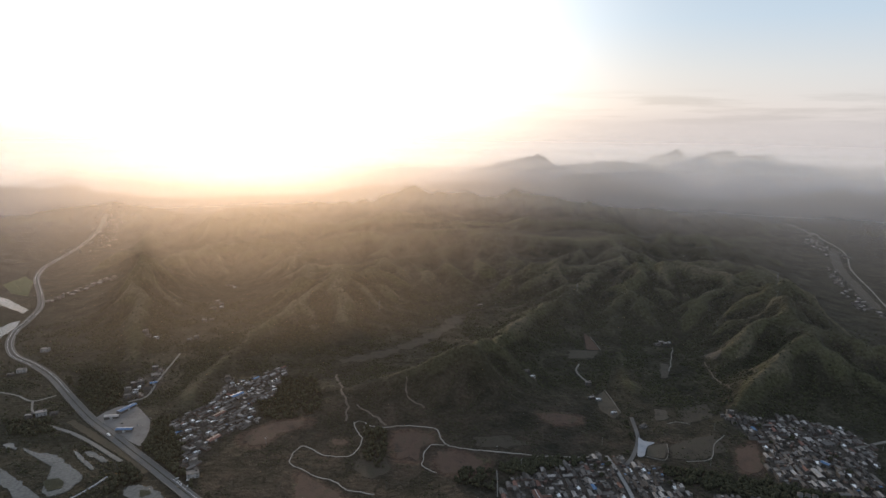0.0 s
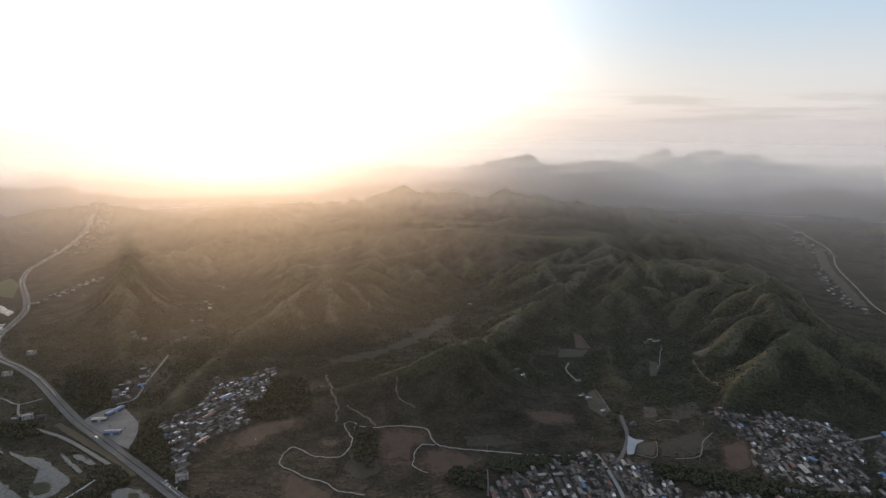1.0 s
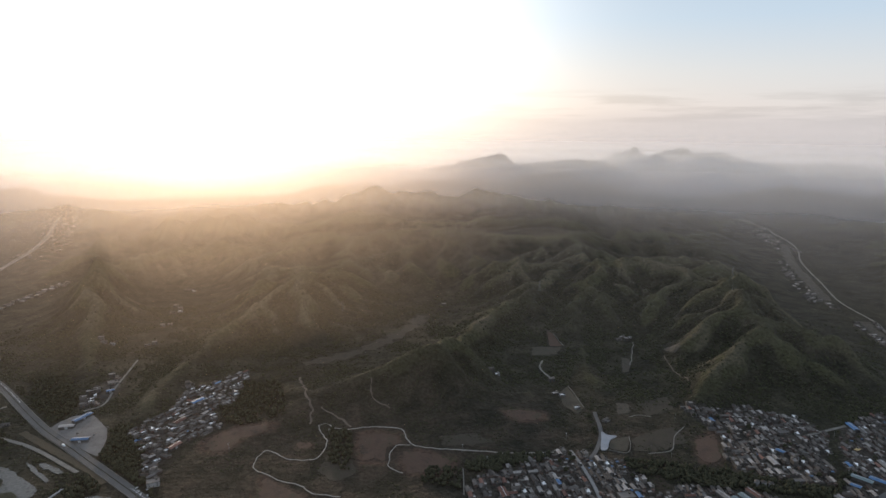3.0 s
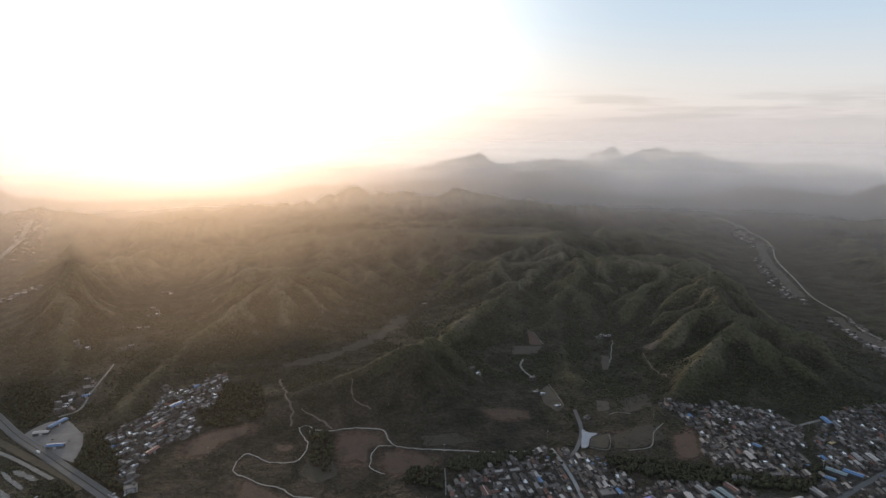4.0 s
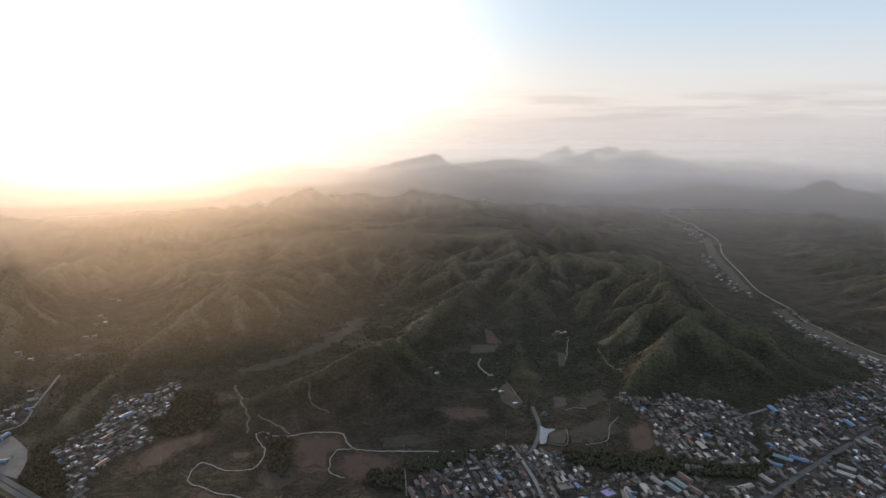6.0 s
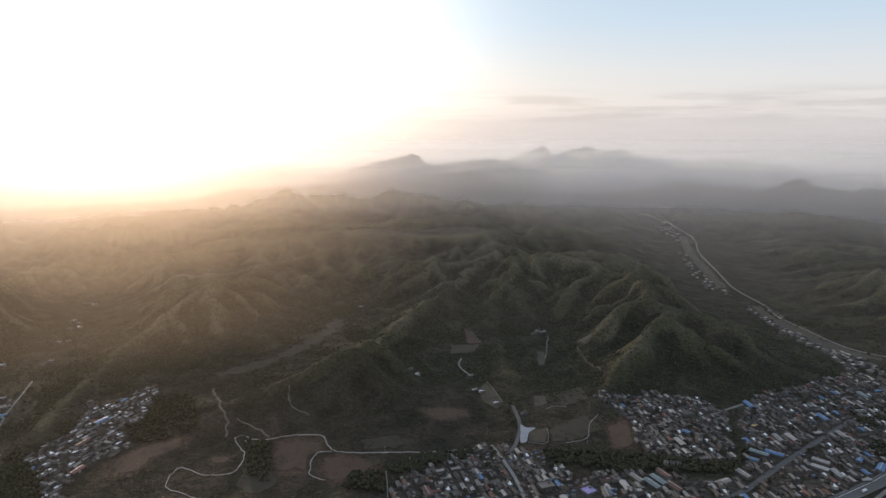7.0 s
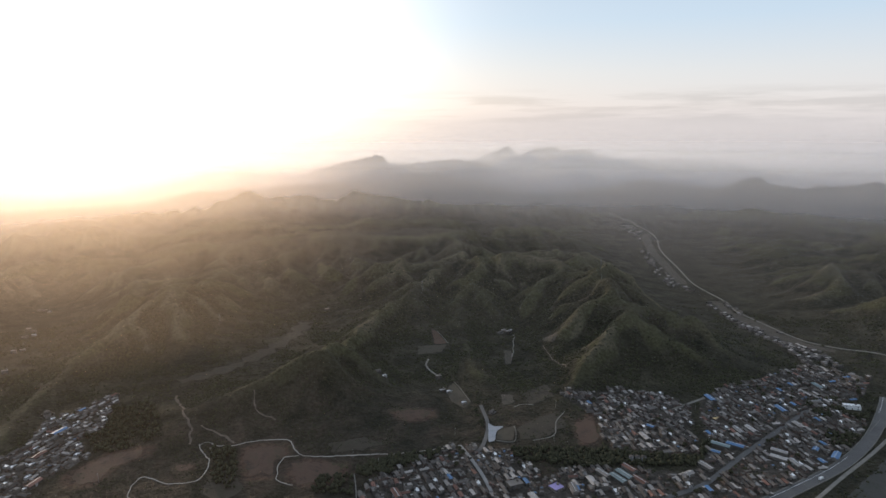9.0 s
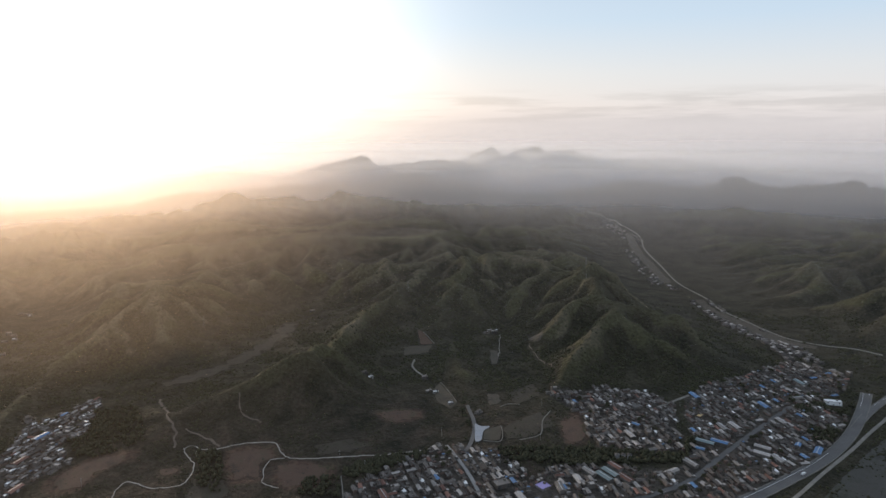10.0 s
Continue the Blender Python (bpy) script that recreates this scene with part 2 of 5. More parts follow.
def axis_steps(lo, a, b, hi, step, grow, cap):
    """Grid lines from lo to hi, close together between a and b."""
    out = list(np.arange(a, b, step))
    for start, end, sign in ((out[-1], hi, 1), (a, lo, -1)):
        v, s, more = start, step, []
        while sign * (end - v) > 0:
            s = min(s * grow, cap)
            v += sign * s
            more.append(v)
        out = out + more if sign > 0 else more[::-1] + out
    return np.array(out)


GX, GY = axis_steps(-4800, -720, 1120, 4800, 7.0, 1.02, 26), axis_steps(-2600, 620, 1480, 4850, 7.0, 1.02, 24)
MX, MY = np.meshgrid(GX, GY)
GZ = height(MX, MY)


def ground(x, y):
    """Height of the ground sheet at a place."""
    i = np.clip(np.searchsorted(GX, x) - 1, 0, len(GX) - 2)
    j = np.clip(np.searchsorted(GY, y) - 1, 0, len(GY) - 2)
    u, v = (x - GX[i]) / (GX[i + 1] - GX[i]), (y - GY[j]) / (GY[j + 1] - GY[j])
    return (GZ[j, i] * (1 - u) + GZ[j, i + 1] * u) * (1 - v) + (GZ[j + 1, i] * (1 - u) + GZ[j + 1, i + 1] * u) * v

# ---- plan of roads, fields and settlements: x, y in metres ----
HIGHWAY_WEST = [(-298, 746), (-330, 774), (-406, 844), (-481, 911), (-561, 982), (-634, 1058), (-737, 1169), (-814, 1235), (-880, 1282), (-935, 1350), (-977, 1434), (-997, 1515), (-1030, 1617), (-1111, 1751), (-1231, 1931), (-1298, 2077), (-1314, 2144), (-1345, 2282), (-1377, 2442), (-1404, 2622), (-1408, 2718)]
SLIP_ROAD = [(-624, 968), (-574, 943), (-522, 908), (-456, 858)]
FARM_LANE = [(-789, 1099), (-749, 1085), (-708, 1062), (-680, 1085)]
FARM_LANE_B = [(-708, 1062), (-683, 1022), (-658, 1007)]
LANE_WEST = [(-535, 1047), (-512, 1069), (-521, 1137), (-528, 1213), (-534, 1270)]
TERRACE_PATH = [(-140, 967), (-120, 909), (-134, 866), (-172, 876), (-204, 898), (-215, 880), (-213, 852), (-177, 823), (-144, 805), (-123, 786), (-86, 777)]
RIDGE_PATH = [(-121, 969), (-100, 954), (-45, 958), (-10, 946), (-1, 922), (8, 903), (21, 891), (72, 879), (139, 870), (215, 872)]
LOOP_PATH = [(5, 903), (-19, 899), (-26, 848), (-6, 825)]
TRACK_A = [(-202, 1161), (-164, 1039), (-155, 1009), (-154, 969)]
TRACK_B = [(-142, 1016), (-117, 994), (-87, 959)]
TRACK_C = [(-64, 1075), (-62, 1043), (-28, 1009)]
GLEN_LANE = [(253, 843), (275, 870), (300, 928), (310, 999)]
UPPER_LANE = [(273, 1238), (261, 1207), (262, 1176), (272, 1140)]
HIGHWAY_EAST = [(543, 633), (603, 648), (667, 667), (738, 690), (802, 718), (876, 760), (962, 822), (1005, 857)]
HIGHWAY_FORK = [(876, 760), (936, 792), (1008, 825), (1085, 853)]
RIVERSIDE_ROAD = [(604, 615), (646, 631), (723, 667), (813, 707), (890, 744), (944, 768), (1036, 811)]
VALLEY_ROAD = [(1476, 2813), (1509, 2682), (1505, 2424), (1353, 2121), (1246, 1850), (1163, 1639), (1129, 1454), (1097, 1368), (1087, 1236), (1089, 1137), (1123, 1080), (1173, 1037), (1198, 995)]
FIELD_WALL_A = [(328, 1389), (333, 1360), (335, 1319)]
FIELD_WALL_B = [(292, 1107), (295, 1075), (297, 1016)]
LAWN_WALL = [(296, 873), (320, 864), (333, 888), (338, 910)]
TRACK_D = [(350, 861), (388, 870), (411, 913), (439, 944)]
TRACK_E = [(361, 977), (379, 984), (398, 977)]
WALL_LANE = [(77, 832), (76, 807), (73, 770)]
LINK_PATH = [(-139, 963), (-131, 973), (-121, 969)]
TOWN_STREET = [(239, 875), (245, 831), (249, 780), (247, 726)]
TOWN_ROAD = [(430, 678), (490, 688), (539, 702), (639, 755), (743, 806), (842, 854)]
HILL_FOOT_ROAD = [(623, 912), (674, 930), (719, 945)]
MEADOW = [(-563, 990), (-557, 1014), (-541, 1033), (-512, 1031), (-470, 984), (-455, 949), (-447, 899), (-470, 914), (-509, 948)]
SOIL_A = [(-318, 929), (-302, 954), (-266, 984), (-198, 976), (-202, 950), (-247, 925), (-263, 887), (-299, 889)]
SOIL_B = [(-82, 950), (-48, 953), (-5, 941), (-1, 908), (-25, 894), (-27, 844), (-70, 850), (-82, 900)]
SOIL_C = [(-17, 894), (47, 876), (71, 864), (61, 809), (-4, 812), (-16, 848)]
SOIL_D = [(-204, 845), (-176, 818), (-122, 777), (-99, 746), (-193, 747), (-204, 797)]
SOIL_E = [(150, 1008), (180, 1014), (232, 1006), (232, 970), (186, 958), (157, 969)]
SOIL_F = [(435, 911), (490, 941), (463, 855), (448, 829), (410, 829), (418, 865)]
SOIL_G = [(-168, 919), (-143, 924), (-136, 898), (-160, 897)]
SOIL_H = [(79, 850), (144, 855), (209, 860), (205, 841), (140, 832), (81, 825)]
SOIL_I = [(-116, 882), (-84, 890), (-70, 826), (-100, 813), (-123, 838)]
SOIL_J = [(50, 918), (102, 927), (134, 903), (90, 886), (53, 890)]
SOIL_K = [(341, 905), (420, 944), (426, 896), (364, 866), (333, 869)]
SOIL_L = [(393, 1031), (454, 1053), (448, 1003), (393, 979)]
GREY_FIELD = [(271, 1081), (290, 1105), (297, 1016), (280, 992), (264, 1028)]
GLEN_BED = [(356, 1031), (377, 1027), (369, 995), (346, 984)]
GLEN_BED_B = [(437, 1245), (450, 1233), (425, 1166), (412, 1164)]
GLEN_TRACK = [(491, 1330), (467, 1269), (438, 1200)]
HILL_TRACK = [(511, 1216), (507, 1172), (506, 1143), (508, 1086)]
MOUTH_FIELD = [(1029, 1330), (1098, 1360), (1104, 1288), (1082, 1204), (1088, 1135), (1041, 1086), (1020, 1111), (1017, 1182), (1028, 1266)]
UPPER_FIELD = [(319, 1415), (328, 1389), (333, 1320), (306, 1323)]
UPPER_GREEN = [(268, 1319), (330, 1314), (308, 1270), (258, 1269)]
STEPS = [(302, 932), (306, 917), (324, 915), (305, 902), (294, 873), (283, 872)]
LAWN = [(309, 906), (342, 913), (321, 868), (297, 876)]
BARE = [(522, 1250), (545, 1227), (542, 1206), (527, 1199), (520, 1225)]
RIVER = [(-640, 858), (-617, 841), (-588, 821), (-557, 799), (-517, 768), (-500, 745), (-530, 745), (-574, 790), (-605, 808), (-640, 830)]
POOL_A = [(-623, 900), (-590, 882), (-565, 880), (-537, 859), (-492, 823), (-488, 805), (-493, 780), (-509, 770), (-526, 784), (-528, 811), (-535, 835), (-558, 863), (-583, 872), (-613, 888)]
POOL_B = [(-424, 790), (-408, 798), (-383, 793), (-356, 766), (-399, 762)]
POOL_C = [(-526, 887), (-508, 884), (-475, 861), (-479, 855), (-506, 870)]
POOL_D = [(-545, 893), (-524, 878), (-483, 839), (-485, 834), (-519, 863)]
POOL_E = [(-659, 907), (-649, 914), (-631, 901), (-625, 890), (-645, 899)]
RIVER_BEND = [(-1255, 1753), (-1170, 1706), (-1043, 1594), (-1042, 1565), (-1158, 1654), (-1206, 1681)]
RIVER_BEND_B = [(-1032, 1425), (-1026, 1496), (-1015, 1513), (-994, 1467), (-982, 1389)]
GREEN_FIELD = [(-1284, 1857), (-1286, 1964), (-1218, 1896), (-1135, 1735), (-1200, 1765)]
RIVERBED = [(646, 604), (735, 648), (817, 688), (900, 725), (988, 731), (783, 566)]
ISLET_B = [(-534, 804), (-524, 817), (-506, 804), (-501, 790), (-518, 785)]
ISLET_C = [(-398, 787), (-386, 788), (-375, 773), (-386, 767)]
VILL_MID = [(-298, 1214), (-294, 1076), (-321, 1036), (-289, 972), (-325, 946), (-345, 905), (-347, 866), (-335, 821), (-359, 836), (-390, 906), (-428, 967), (-395, 1033), (-391, 1110), (-370, 1135), (-322, 1186)]
VILL_WEST = [(-566, 1079), (-557, 1123), (-550, 1203), (-520, 1184), (-510, 1122), (-512, 1073), (-532, 1048)]
TOWN_A = [(68, 770), (103, 818), (220, 871), (259, 869), (307, 839), (327, 780), (294, 707)]
TOWN_B = [(455, 1014), (525, 999), (563, 1008), (645, 971), (649, 910), (616, 853), (575, 772), (533, 781), (458, 812), (456, 855), (485, 920)]
TOWN_C = [(696, 945), (775, 972), (943, 1008), (996, 1022), (1045, 934), (989, 881), (878, 843), (899, 794), (819, 739), (740, 701), (653, 669), (578, 634), (299, 710), (320, 762), (388, 783), (533, 725), (601, 781), (645, 865)]
GROVE = [(310, 848), (408, 824), (561, 766), (644, 826), (634, 800), (558, 741), (386, 779), (314, 812)]
GROVE_C = [(-447, 902), (-461, 982), (-436, 1000), (-389, 926), (-359, 837), (-318, 770), (-356, 783), (-416, 854)]
GROVE_D = [(-706, 1206), (-643, 1213), (-550, 1075), (-563, 1014), (-631, 1086)]
GROVE_E = [(-706, 988), (-638, 997), (-592, 949), (-625, 931), (-674, 940)]
GROVE_F = [(-449, 813), (-450, 847), (-419, 839), (-400, 798), (-413, 771), (-439, 778)]
GROVE_G = [(-314, 1045), (-300, 1167), (-231, 1140), (-194, 994), (-254, 974), (-285, 991)]
GROVE_H = [(-122, 957), (-91, 964), (-80, 895), (-81, 841), (-110, 862)]
GROVE_I = [(29, 835), (75, 833), (69, 785), (12, 797)]
GROVE_J = [(840, 872), (922, 888), (913, 841), (843, 819)]
GROVE_K = [(836, 800), (891, 833), (950, 830), (882, 768), (793, 719), (785, 758)]
GROVE_B = [(76, 842), (127, 868), (211, 869), (197, 844), (143, 821), (81, 826)]

# ---- materials ----
def material(name):
    m = bpy.data.materials.new(name)
    m.use_nodes = True
    t = m.node_tree
    return m, t, t.nodes["Principled BSDF"]


def surface(name, colours, scale, rough=0.85, bump=0.3, fine=None, metal=0.0, vary=0.0, detail=6.0, spec=0.25):
    """A surface whose colour wanders between the given ones at two scales (metres), with a fine relief."""
    m, t, b = material(name)
    geo = t.nodes.new("ShaderNodeNewGeometry")
    n1 = node(t, "ShaderNodeTexNoise", Scale=1.0 / scale, Detail=detail, Roughness=0.6)
    n2 = node(t, "ShaderNodeTexNoise", Scale=1.0 / (fine or scale / 8), Detail=4.0, Roughness=0.6)
    for n in (n1, n2):
        t.links.new(geo.outputs["Position"], n.inputs["Vector"])
    f = math_node(t, "ADD", math_node(t, "MULTIPLY", n1.outputs[0], 0.62), math_node(t, "MULTIPLY", n2.outputs[0], 0.38))
    k = len(colours)
    col = ramp(t, f, [(0.34 + 0.32 * i / max(k - 1, 1), c) for i, c in enumerate(colours)])
    if vary:
        info = t.nodes.new("ShaderNodeObjectInfo")
        chance = math_node(t, "FRACT", math_node(t, "ADD", info.outputs["Random"], geo.outputs["Random Per Island"]))
        amount = math_node(t, "ADD", math_node(t, "MULTIPLY", chance, 2 * vary), 1 - vary)
        v = t.nodes.new("ShaderNodeVectorMath")
        v.operation = "SCALE"
        t.links.new(col, v.inputs[0])
        t.links.new(amount, v.inputs["Scale"])
        col = v.outputs[0]
    t.links.new(col, b.inputs["Base Color"])
    b.inputs["Roughness"].default_value, b.inputs["Metallic"].default_value = rough, metal
    b.inputs["Specular IOR Level"].default_value = spec
    if bump:
        bp = node(t, "ShaderNodeBump", Strength=bump, Distance=(fine or scale / 8) * 0.5)
        t.links.new(n2.outputs[0], bp.inputs["Height"])
        t.links.new(bp.outputs[0], b.inputs["Normal"])
    return m


def hillside():
    """Scrub, grass and bare crests on the hills."""
    m, t, b = material("hillside")
    geo = t.nodes.new("ShaderNodeNewGeometry")
    att = t.nodes.new("ShaderNodeAttribute")
    att.attribute_name = "cover"
    sep = t.nodes.new("ShaderNodeSeparateColor")
    t.links.new(att.outputs["Color"], sep.inputs[0])
    noises = []
    for scale, det in ((240.0, 5.0), (45.0, 4.0), (6.0, 3.0)):
        n = node(t, "ShaderNodeTexNoise", Scale=1.0 / scale, Detail=det, Roughness=0.62)
        t.links.new(geo.outputs["Position"], n.inputs["Vector"])
        noises.append(n.outputs[0])
    scrub = ramp(t, noises[1], [(0.32, (0.024, 0.0225, 0.016)), (0.5, (0.039, 0.036, 0.024)), (0.68, (0.060, 0.053, 0.036))])
    grass = ramp(t, noises[0], [(0.35, (0.042, 0.039, 0.025)), (0.55, (0.060, 0.058, 0.030)), (0.75, (0.076, 0.065, 0.042))])
    # crests turn to lighter grass, which also paints in highlights on the relief
    fac = math_node(t, "ADD", math_node(t, "MULTIPLY", sep.outputs[0], 1.55), math_node(t, "SUBTRACT", math_node(t, "MULTIPLY", noises[1], 0.8), 1.0), clamp=True)
    col = mix_rgb(t, fac, scrub, grass)
    soil = ramp(t, noises[1], [(0.35, (0.025, 0.0245, 0.016)), (0.65, (0.050, 0.045, 0.030))])
    bare = math_node(t, "MULTIPLY", sep.outputs[1], math_node(t, "MULTIPLY", noises[1], 1.7), clamp=True)
    col = mix_rgb(t, bare, col, soil)
    trodden = math_node(t, "MULTIPLY", sep.outputs[2], math_node(t, "MULTIPLY", noises[0], 1.2), clamp=True)
    col = mix_rgb(t, trodden, col, (0.105, 0.090, 0.062))
    att2 = t.nodes.new("ShaderNodeAttribute")
    att2.attribute_name = "land_use"
    sep2 = t.nodes.new("ShaderNodeSeparateColor")
    t.links.new(att2.outputs["Color"], sep2.inputs[0])
    terrace = ramp(t, noises[1], [(0.36, (0.022, 0.021, 0.015)), (0.5, (0.040, 0.034, 0.025)), (0.64, (0.058, 0.043, 0.032))])
    col = mix_rgb(t, math_node(t, "MULTIPLY", sep2.outputs[1], 0.85), col, terrace)
    earth = ramp(t, noises[1], [(0.35, (0.044, 0.038, 0.032)), (0.65, (0.092, 0.079, 0.067))])
    col = mix_rgb(t, math_node(t, "MULTIPLY", sep2.outputs[0], 0.9), col, earth)
    red = ramp(t, noises[1], [(0.35, (0.052, 0.040, 0.030)), (0.5, (0.092, 0.058, 0.043)), (0.65, (0.064, 0.056, 0.034))])
    dug = math_node(t, "SUBTRACT", math_node(t, "MULTIPLY", sep2.outputs[2], 1.7), math_node(t, "MULTIPLY", noises[1], 0.9), clamp=True)
    col = mix_rgb(t, dug, col, red)
    speck = ramp(t, noises[2], [(0.35, (0.7, 0.7, 0.7)), (0.65, (1.25, 1.25, 1.25))])
    col = mix_rgb(t, 1.0, col, speck, "MULTIPLY")
    t.links.new(col, b.inputs["Base Color"])
    b.inputs["Roughness"].default_value = 0.95
    b.inputs["Specular IOR Level"].default_value = 0.1
    bp = node(t, "ShaderNodeBump", Strength=0.9, Distance=5.0)
    t.links.new(math_node(t, "ADD", noises[2], math_node(t, "MULTIPLY", noises[1], 3.0)), bp.inputs["Height"])
    t.links.new(bp.outputs[0], b.inputs["Normal"])
    return m


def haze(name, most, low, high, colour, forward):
    """Stand-in for evening haze and lens glow: lets most light through and scatters the rest onward, much of it near
    its own direction. It thins out towards the ground and upward.
    """
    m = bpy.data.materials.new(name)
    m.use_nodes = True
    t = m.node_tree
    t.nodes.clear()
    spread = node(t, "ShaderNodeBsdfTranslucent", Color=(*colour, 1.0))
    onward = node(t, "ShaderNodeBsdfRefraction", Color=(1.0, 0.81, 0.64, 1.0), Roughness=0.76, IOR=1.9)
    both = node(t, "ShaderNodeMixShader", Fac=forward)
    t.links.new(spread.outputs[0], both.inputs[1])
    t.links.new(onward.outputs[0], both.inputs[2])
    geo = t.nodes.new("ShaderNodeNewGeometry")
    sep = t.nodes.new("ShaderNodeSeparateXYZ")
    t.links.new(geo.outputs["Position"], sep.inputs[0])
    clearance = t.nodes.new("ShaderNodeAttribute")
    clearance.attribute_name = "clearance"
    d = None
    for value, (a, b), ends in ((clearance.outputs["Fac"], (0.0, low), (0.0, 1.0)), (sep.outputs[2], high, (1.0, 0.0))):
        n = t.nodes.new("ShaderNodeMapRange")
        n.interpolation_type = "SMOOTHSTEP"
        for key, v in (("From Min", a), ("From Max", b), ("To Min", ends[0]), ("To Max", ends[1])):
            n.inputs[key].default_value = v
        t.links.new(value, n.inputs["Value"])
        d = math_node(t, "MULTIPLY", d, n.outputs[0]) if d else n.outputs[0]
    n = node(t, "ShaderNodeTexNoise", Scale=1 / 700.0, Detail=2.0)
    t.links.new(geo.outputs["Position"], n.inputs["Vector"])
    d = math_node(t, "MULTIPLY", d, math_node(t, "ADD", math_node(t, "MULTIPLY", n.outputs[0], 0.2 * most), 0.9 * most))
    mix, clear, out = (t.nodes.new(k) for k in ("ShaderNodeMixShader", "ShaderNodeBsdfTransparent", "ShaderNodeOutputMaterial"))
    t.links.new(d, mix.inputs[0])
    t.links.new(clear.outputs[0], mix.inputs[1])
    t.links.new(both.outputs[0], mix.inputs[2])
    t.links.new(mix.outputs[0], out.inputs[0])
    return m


HILL = hillside()
ASPHALT = surface("asphalt", [(0.080, 0.077, 0.075), (0.122, 0.117, 0.113)], 30, 0.8, 0.1, 2.0)
CONCRETE = surface("concrete", [(0.18, 0.175, 0.17), (0.29, 0.28, 0.27)], 18, 0.8, 0.15, 1.5)
PALE_TRACK = surface("pale_track", [(0.22, 0.195, 0.17), (0.36, 0.33, 0.295)], 14, 0.9, 0.2, 1.2)
LANE = surface("lane_concrete", [(0.13, 0.12, 0.105), (0.23, 0.215, 0.19)], 14, 0.9, 0.2, 1.2)
DIRT_TRACK = surface("dirt_track", [(0.085, 0.067, 0.053), (0.15, 0.12, 0.097)], 14, 0.95, 0.3, 1.2)
RED_SOIL = surface("red_soil", [(0.050, 0.038, 0.028), (0.094, 0.058, 0.043), (0.060, 0.050, 0.032)], 20, 0.95, 0.5, 2.5)
SCRUBBY = surface("scrubby_grass", [(0.032, 0.029, 0.021), (0.054, 0.044, 0.033), (0.042, 0.040, 0.025)], 18, 0.95, 0.5, 2.5)
DRY_FIELD = surface("dry_field", [(0.043, 0.037, 0.027), (0.072, 0.061, 0.046), (0.050, 0.048, 0.034)], 30, 0.95, 0.4, 2.5)
VALLEY_FIELD = surface("valley_field", [(0.028, 0.026, 0.021), (0.080, 0.067, 0.053), (0.036, 0.036, 0.026)], 11, 0.95, 0.5, 2.0)
GREEN_CROP = surface("green_crop", [(0.05, 0.065, 0.025), (0.09, 0.10, 0.04)], 30, 0.95, 0.4, 2.5)
GREEN_BANK = surface("green_bank", [(0.024, 0.027, 0.015), (0.046, 0.047, 0.026)], 14, 0.95, 0.6, 2.0)
GRAVEL = surface("river_gravel", [(0.035, 0.035, 0.03), (0.06, 0.058, 0.052), (0.035, 0.038, 0.026)], 60, 0.9, 0.5, 3.0)
VERGE = surface("verge", [(0.050, 0.043, 0.029), (0.082, 0.064, 0.042), (0.042, 0.042, 0.026)], 16, 0.95, 0.5, 1.5)
PALE_STONE = surface("pale_stone", [(0.240, 0.252, 0.272), (0.336, 0.344, 0.360)], 10, 0.7, 0.15, 1.0)
# pale and white wall colours are darkened to paint in shade on house fronts
WALL_PALE_SHADED = surface("pale_wall", [(0.088, 0.078, 0.069), (0.17, 0.153, 0.138)], 5, 0.9, 0.15, 0.6, vary=0.45)
WHITEWASH_SHADED = surface("whitewashed_wall", [(0.22, 0.21, 0.20), (0.36, 0.35, 0.335)], 4, 0.9, 0.15, 0.5, vary=0.25)
WALL_BRICK = surface("brick_wall", [(0.10, 0.074, 0.062), (0.17, 0.125, 0.105)], 4, 0.9, 0.2, 0.4, vary=0.3)
ROOF_GREY = surface("grey_roof_tiles", [(0.062, 0.054, 0.048), (0.125, 0.110, 0.099)], 5, 0.85, 0.4, 0.5, vary=0.5)
ROOF_PALE = surface("pale_flat_roof", [(0.165, 0.150, 0.138), (0.315, 0.290, 0.268)], 7, 0.8, 0.15, 0.8, vary=0.55)
ROOF_BLUE = surface("blue_steel_roof", [(0.043, 0.114, 0.237), (0.071, 0.171, 0.323)], 9, 0.45, 0.1, 0.8, vary=0.2, spec=0.5)
ROOF_RED = surface("red_brown_roof", [(0.12, 0.065, 0.05), (0.19, 0.10, 0.078)], 6, 0.8, 0.3, 0.5, vary=0.3)
ROOF_TEAL = surface("grey_green_roof", [(0.12, 0.16, 0.165), (0.18, 0.23, 0.235)], 8, 0.6, 0.1, 0.8, vary=0.2)
ROOF_PURPLE = surface("mauve_court", [(0.25, 0.21, 0.42), (0.34, 0.29, 0.52)], 8, 0.7, 0.1, 1.0)
ROOF_TAN = surface("ochre_roof", [(0.42, 0.30, 0.14), (0.55, 0.40, 0.20)], 6, 0.8, 0.2, 0.6)
CONCRETE_YARD = surface("concrete_yard", [(0.115, 0.106, 0.098), (0.20, 0.186, 0.173)], 14, 0.85, 0.15, 1.2)
TIMBER = surface("dark_timber", [(0.07, 0.045, 0.03), (0.12, 0.08, 0.05)], 2, 0.8, 0.2, 0.3)
GLASS = surface("window_glass", [(0.03, 0.035, 0.04), (0.05, 0.055, 0.06)], 3, 0.12, 0.0, 0.5, spec=0.6)
STEEL = surface("galvanised_steel", [(0.42, 0.43, 0.44), (0.55, 0.55, 0.56)], 2, 0.5, 0.05, 0.3, metal=0.7)
GREY_STEEL = surface("weathered_steel", [(0.10, 0.10, 0.10), (0.16, 0.16, 0.155)], 2, 0.8, 0.05, 0.3)
RUBBER = surface("rubber", [(0.02, 0.02, 0.02), (0.04, 0.04, 0.04)], 1, 0.9, 0.1, 0.2)
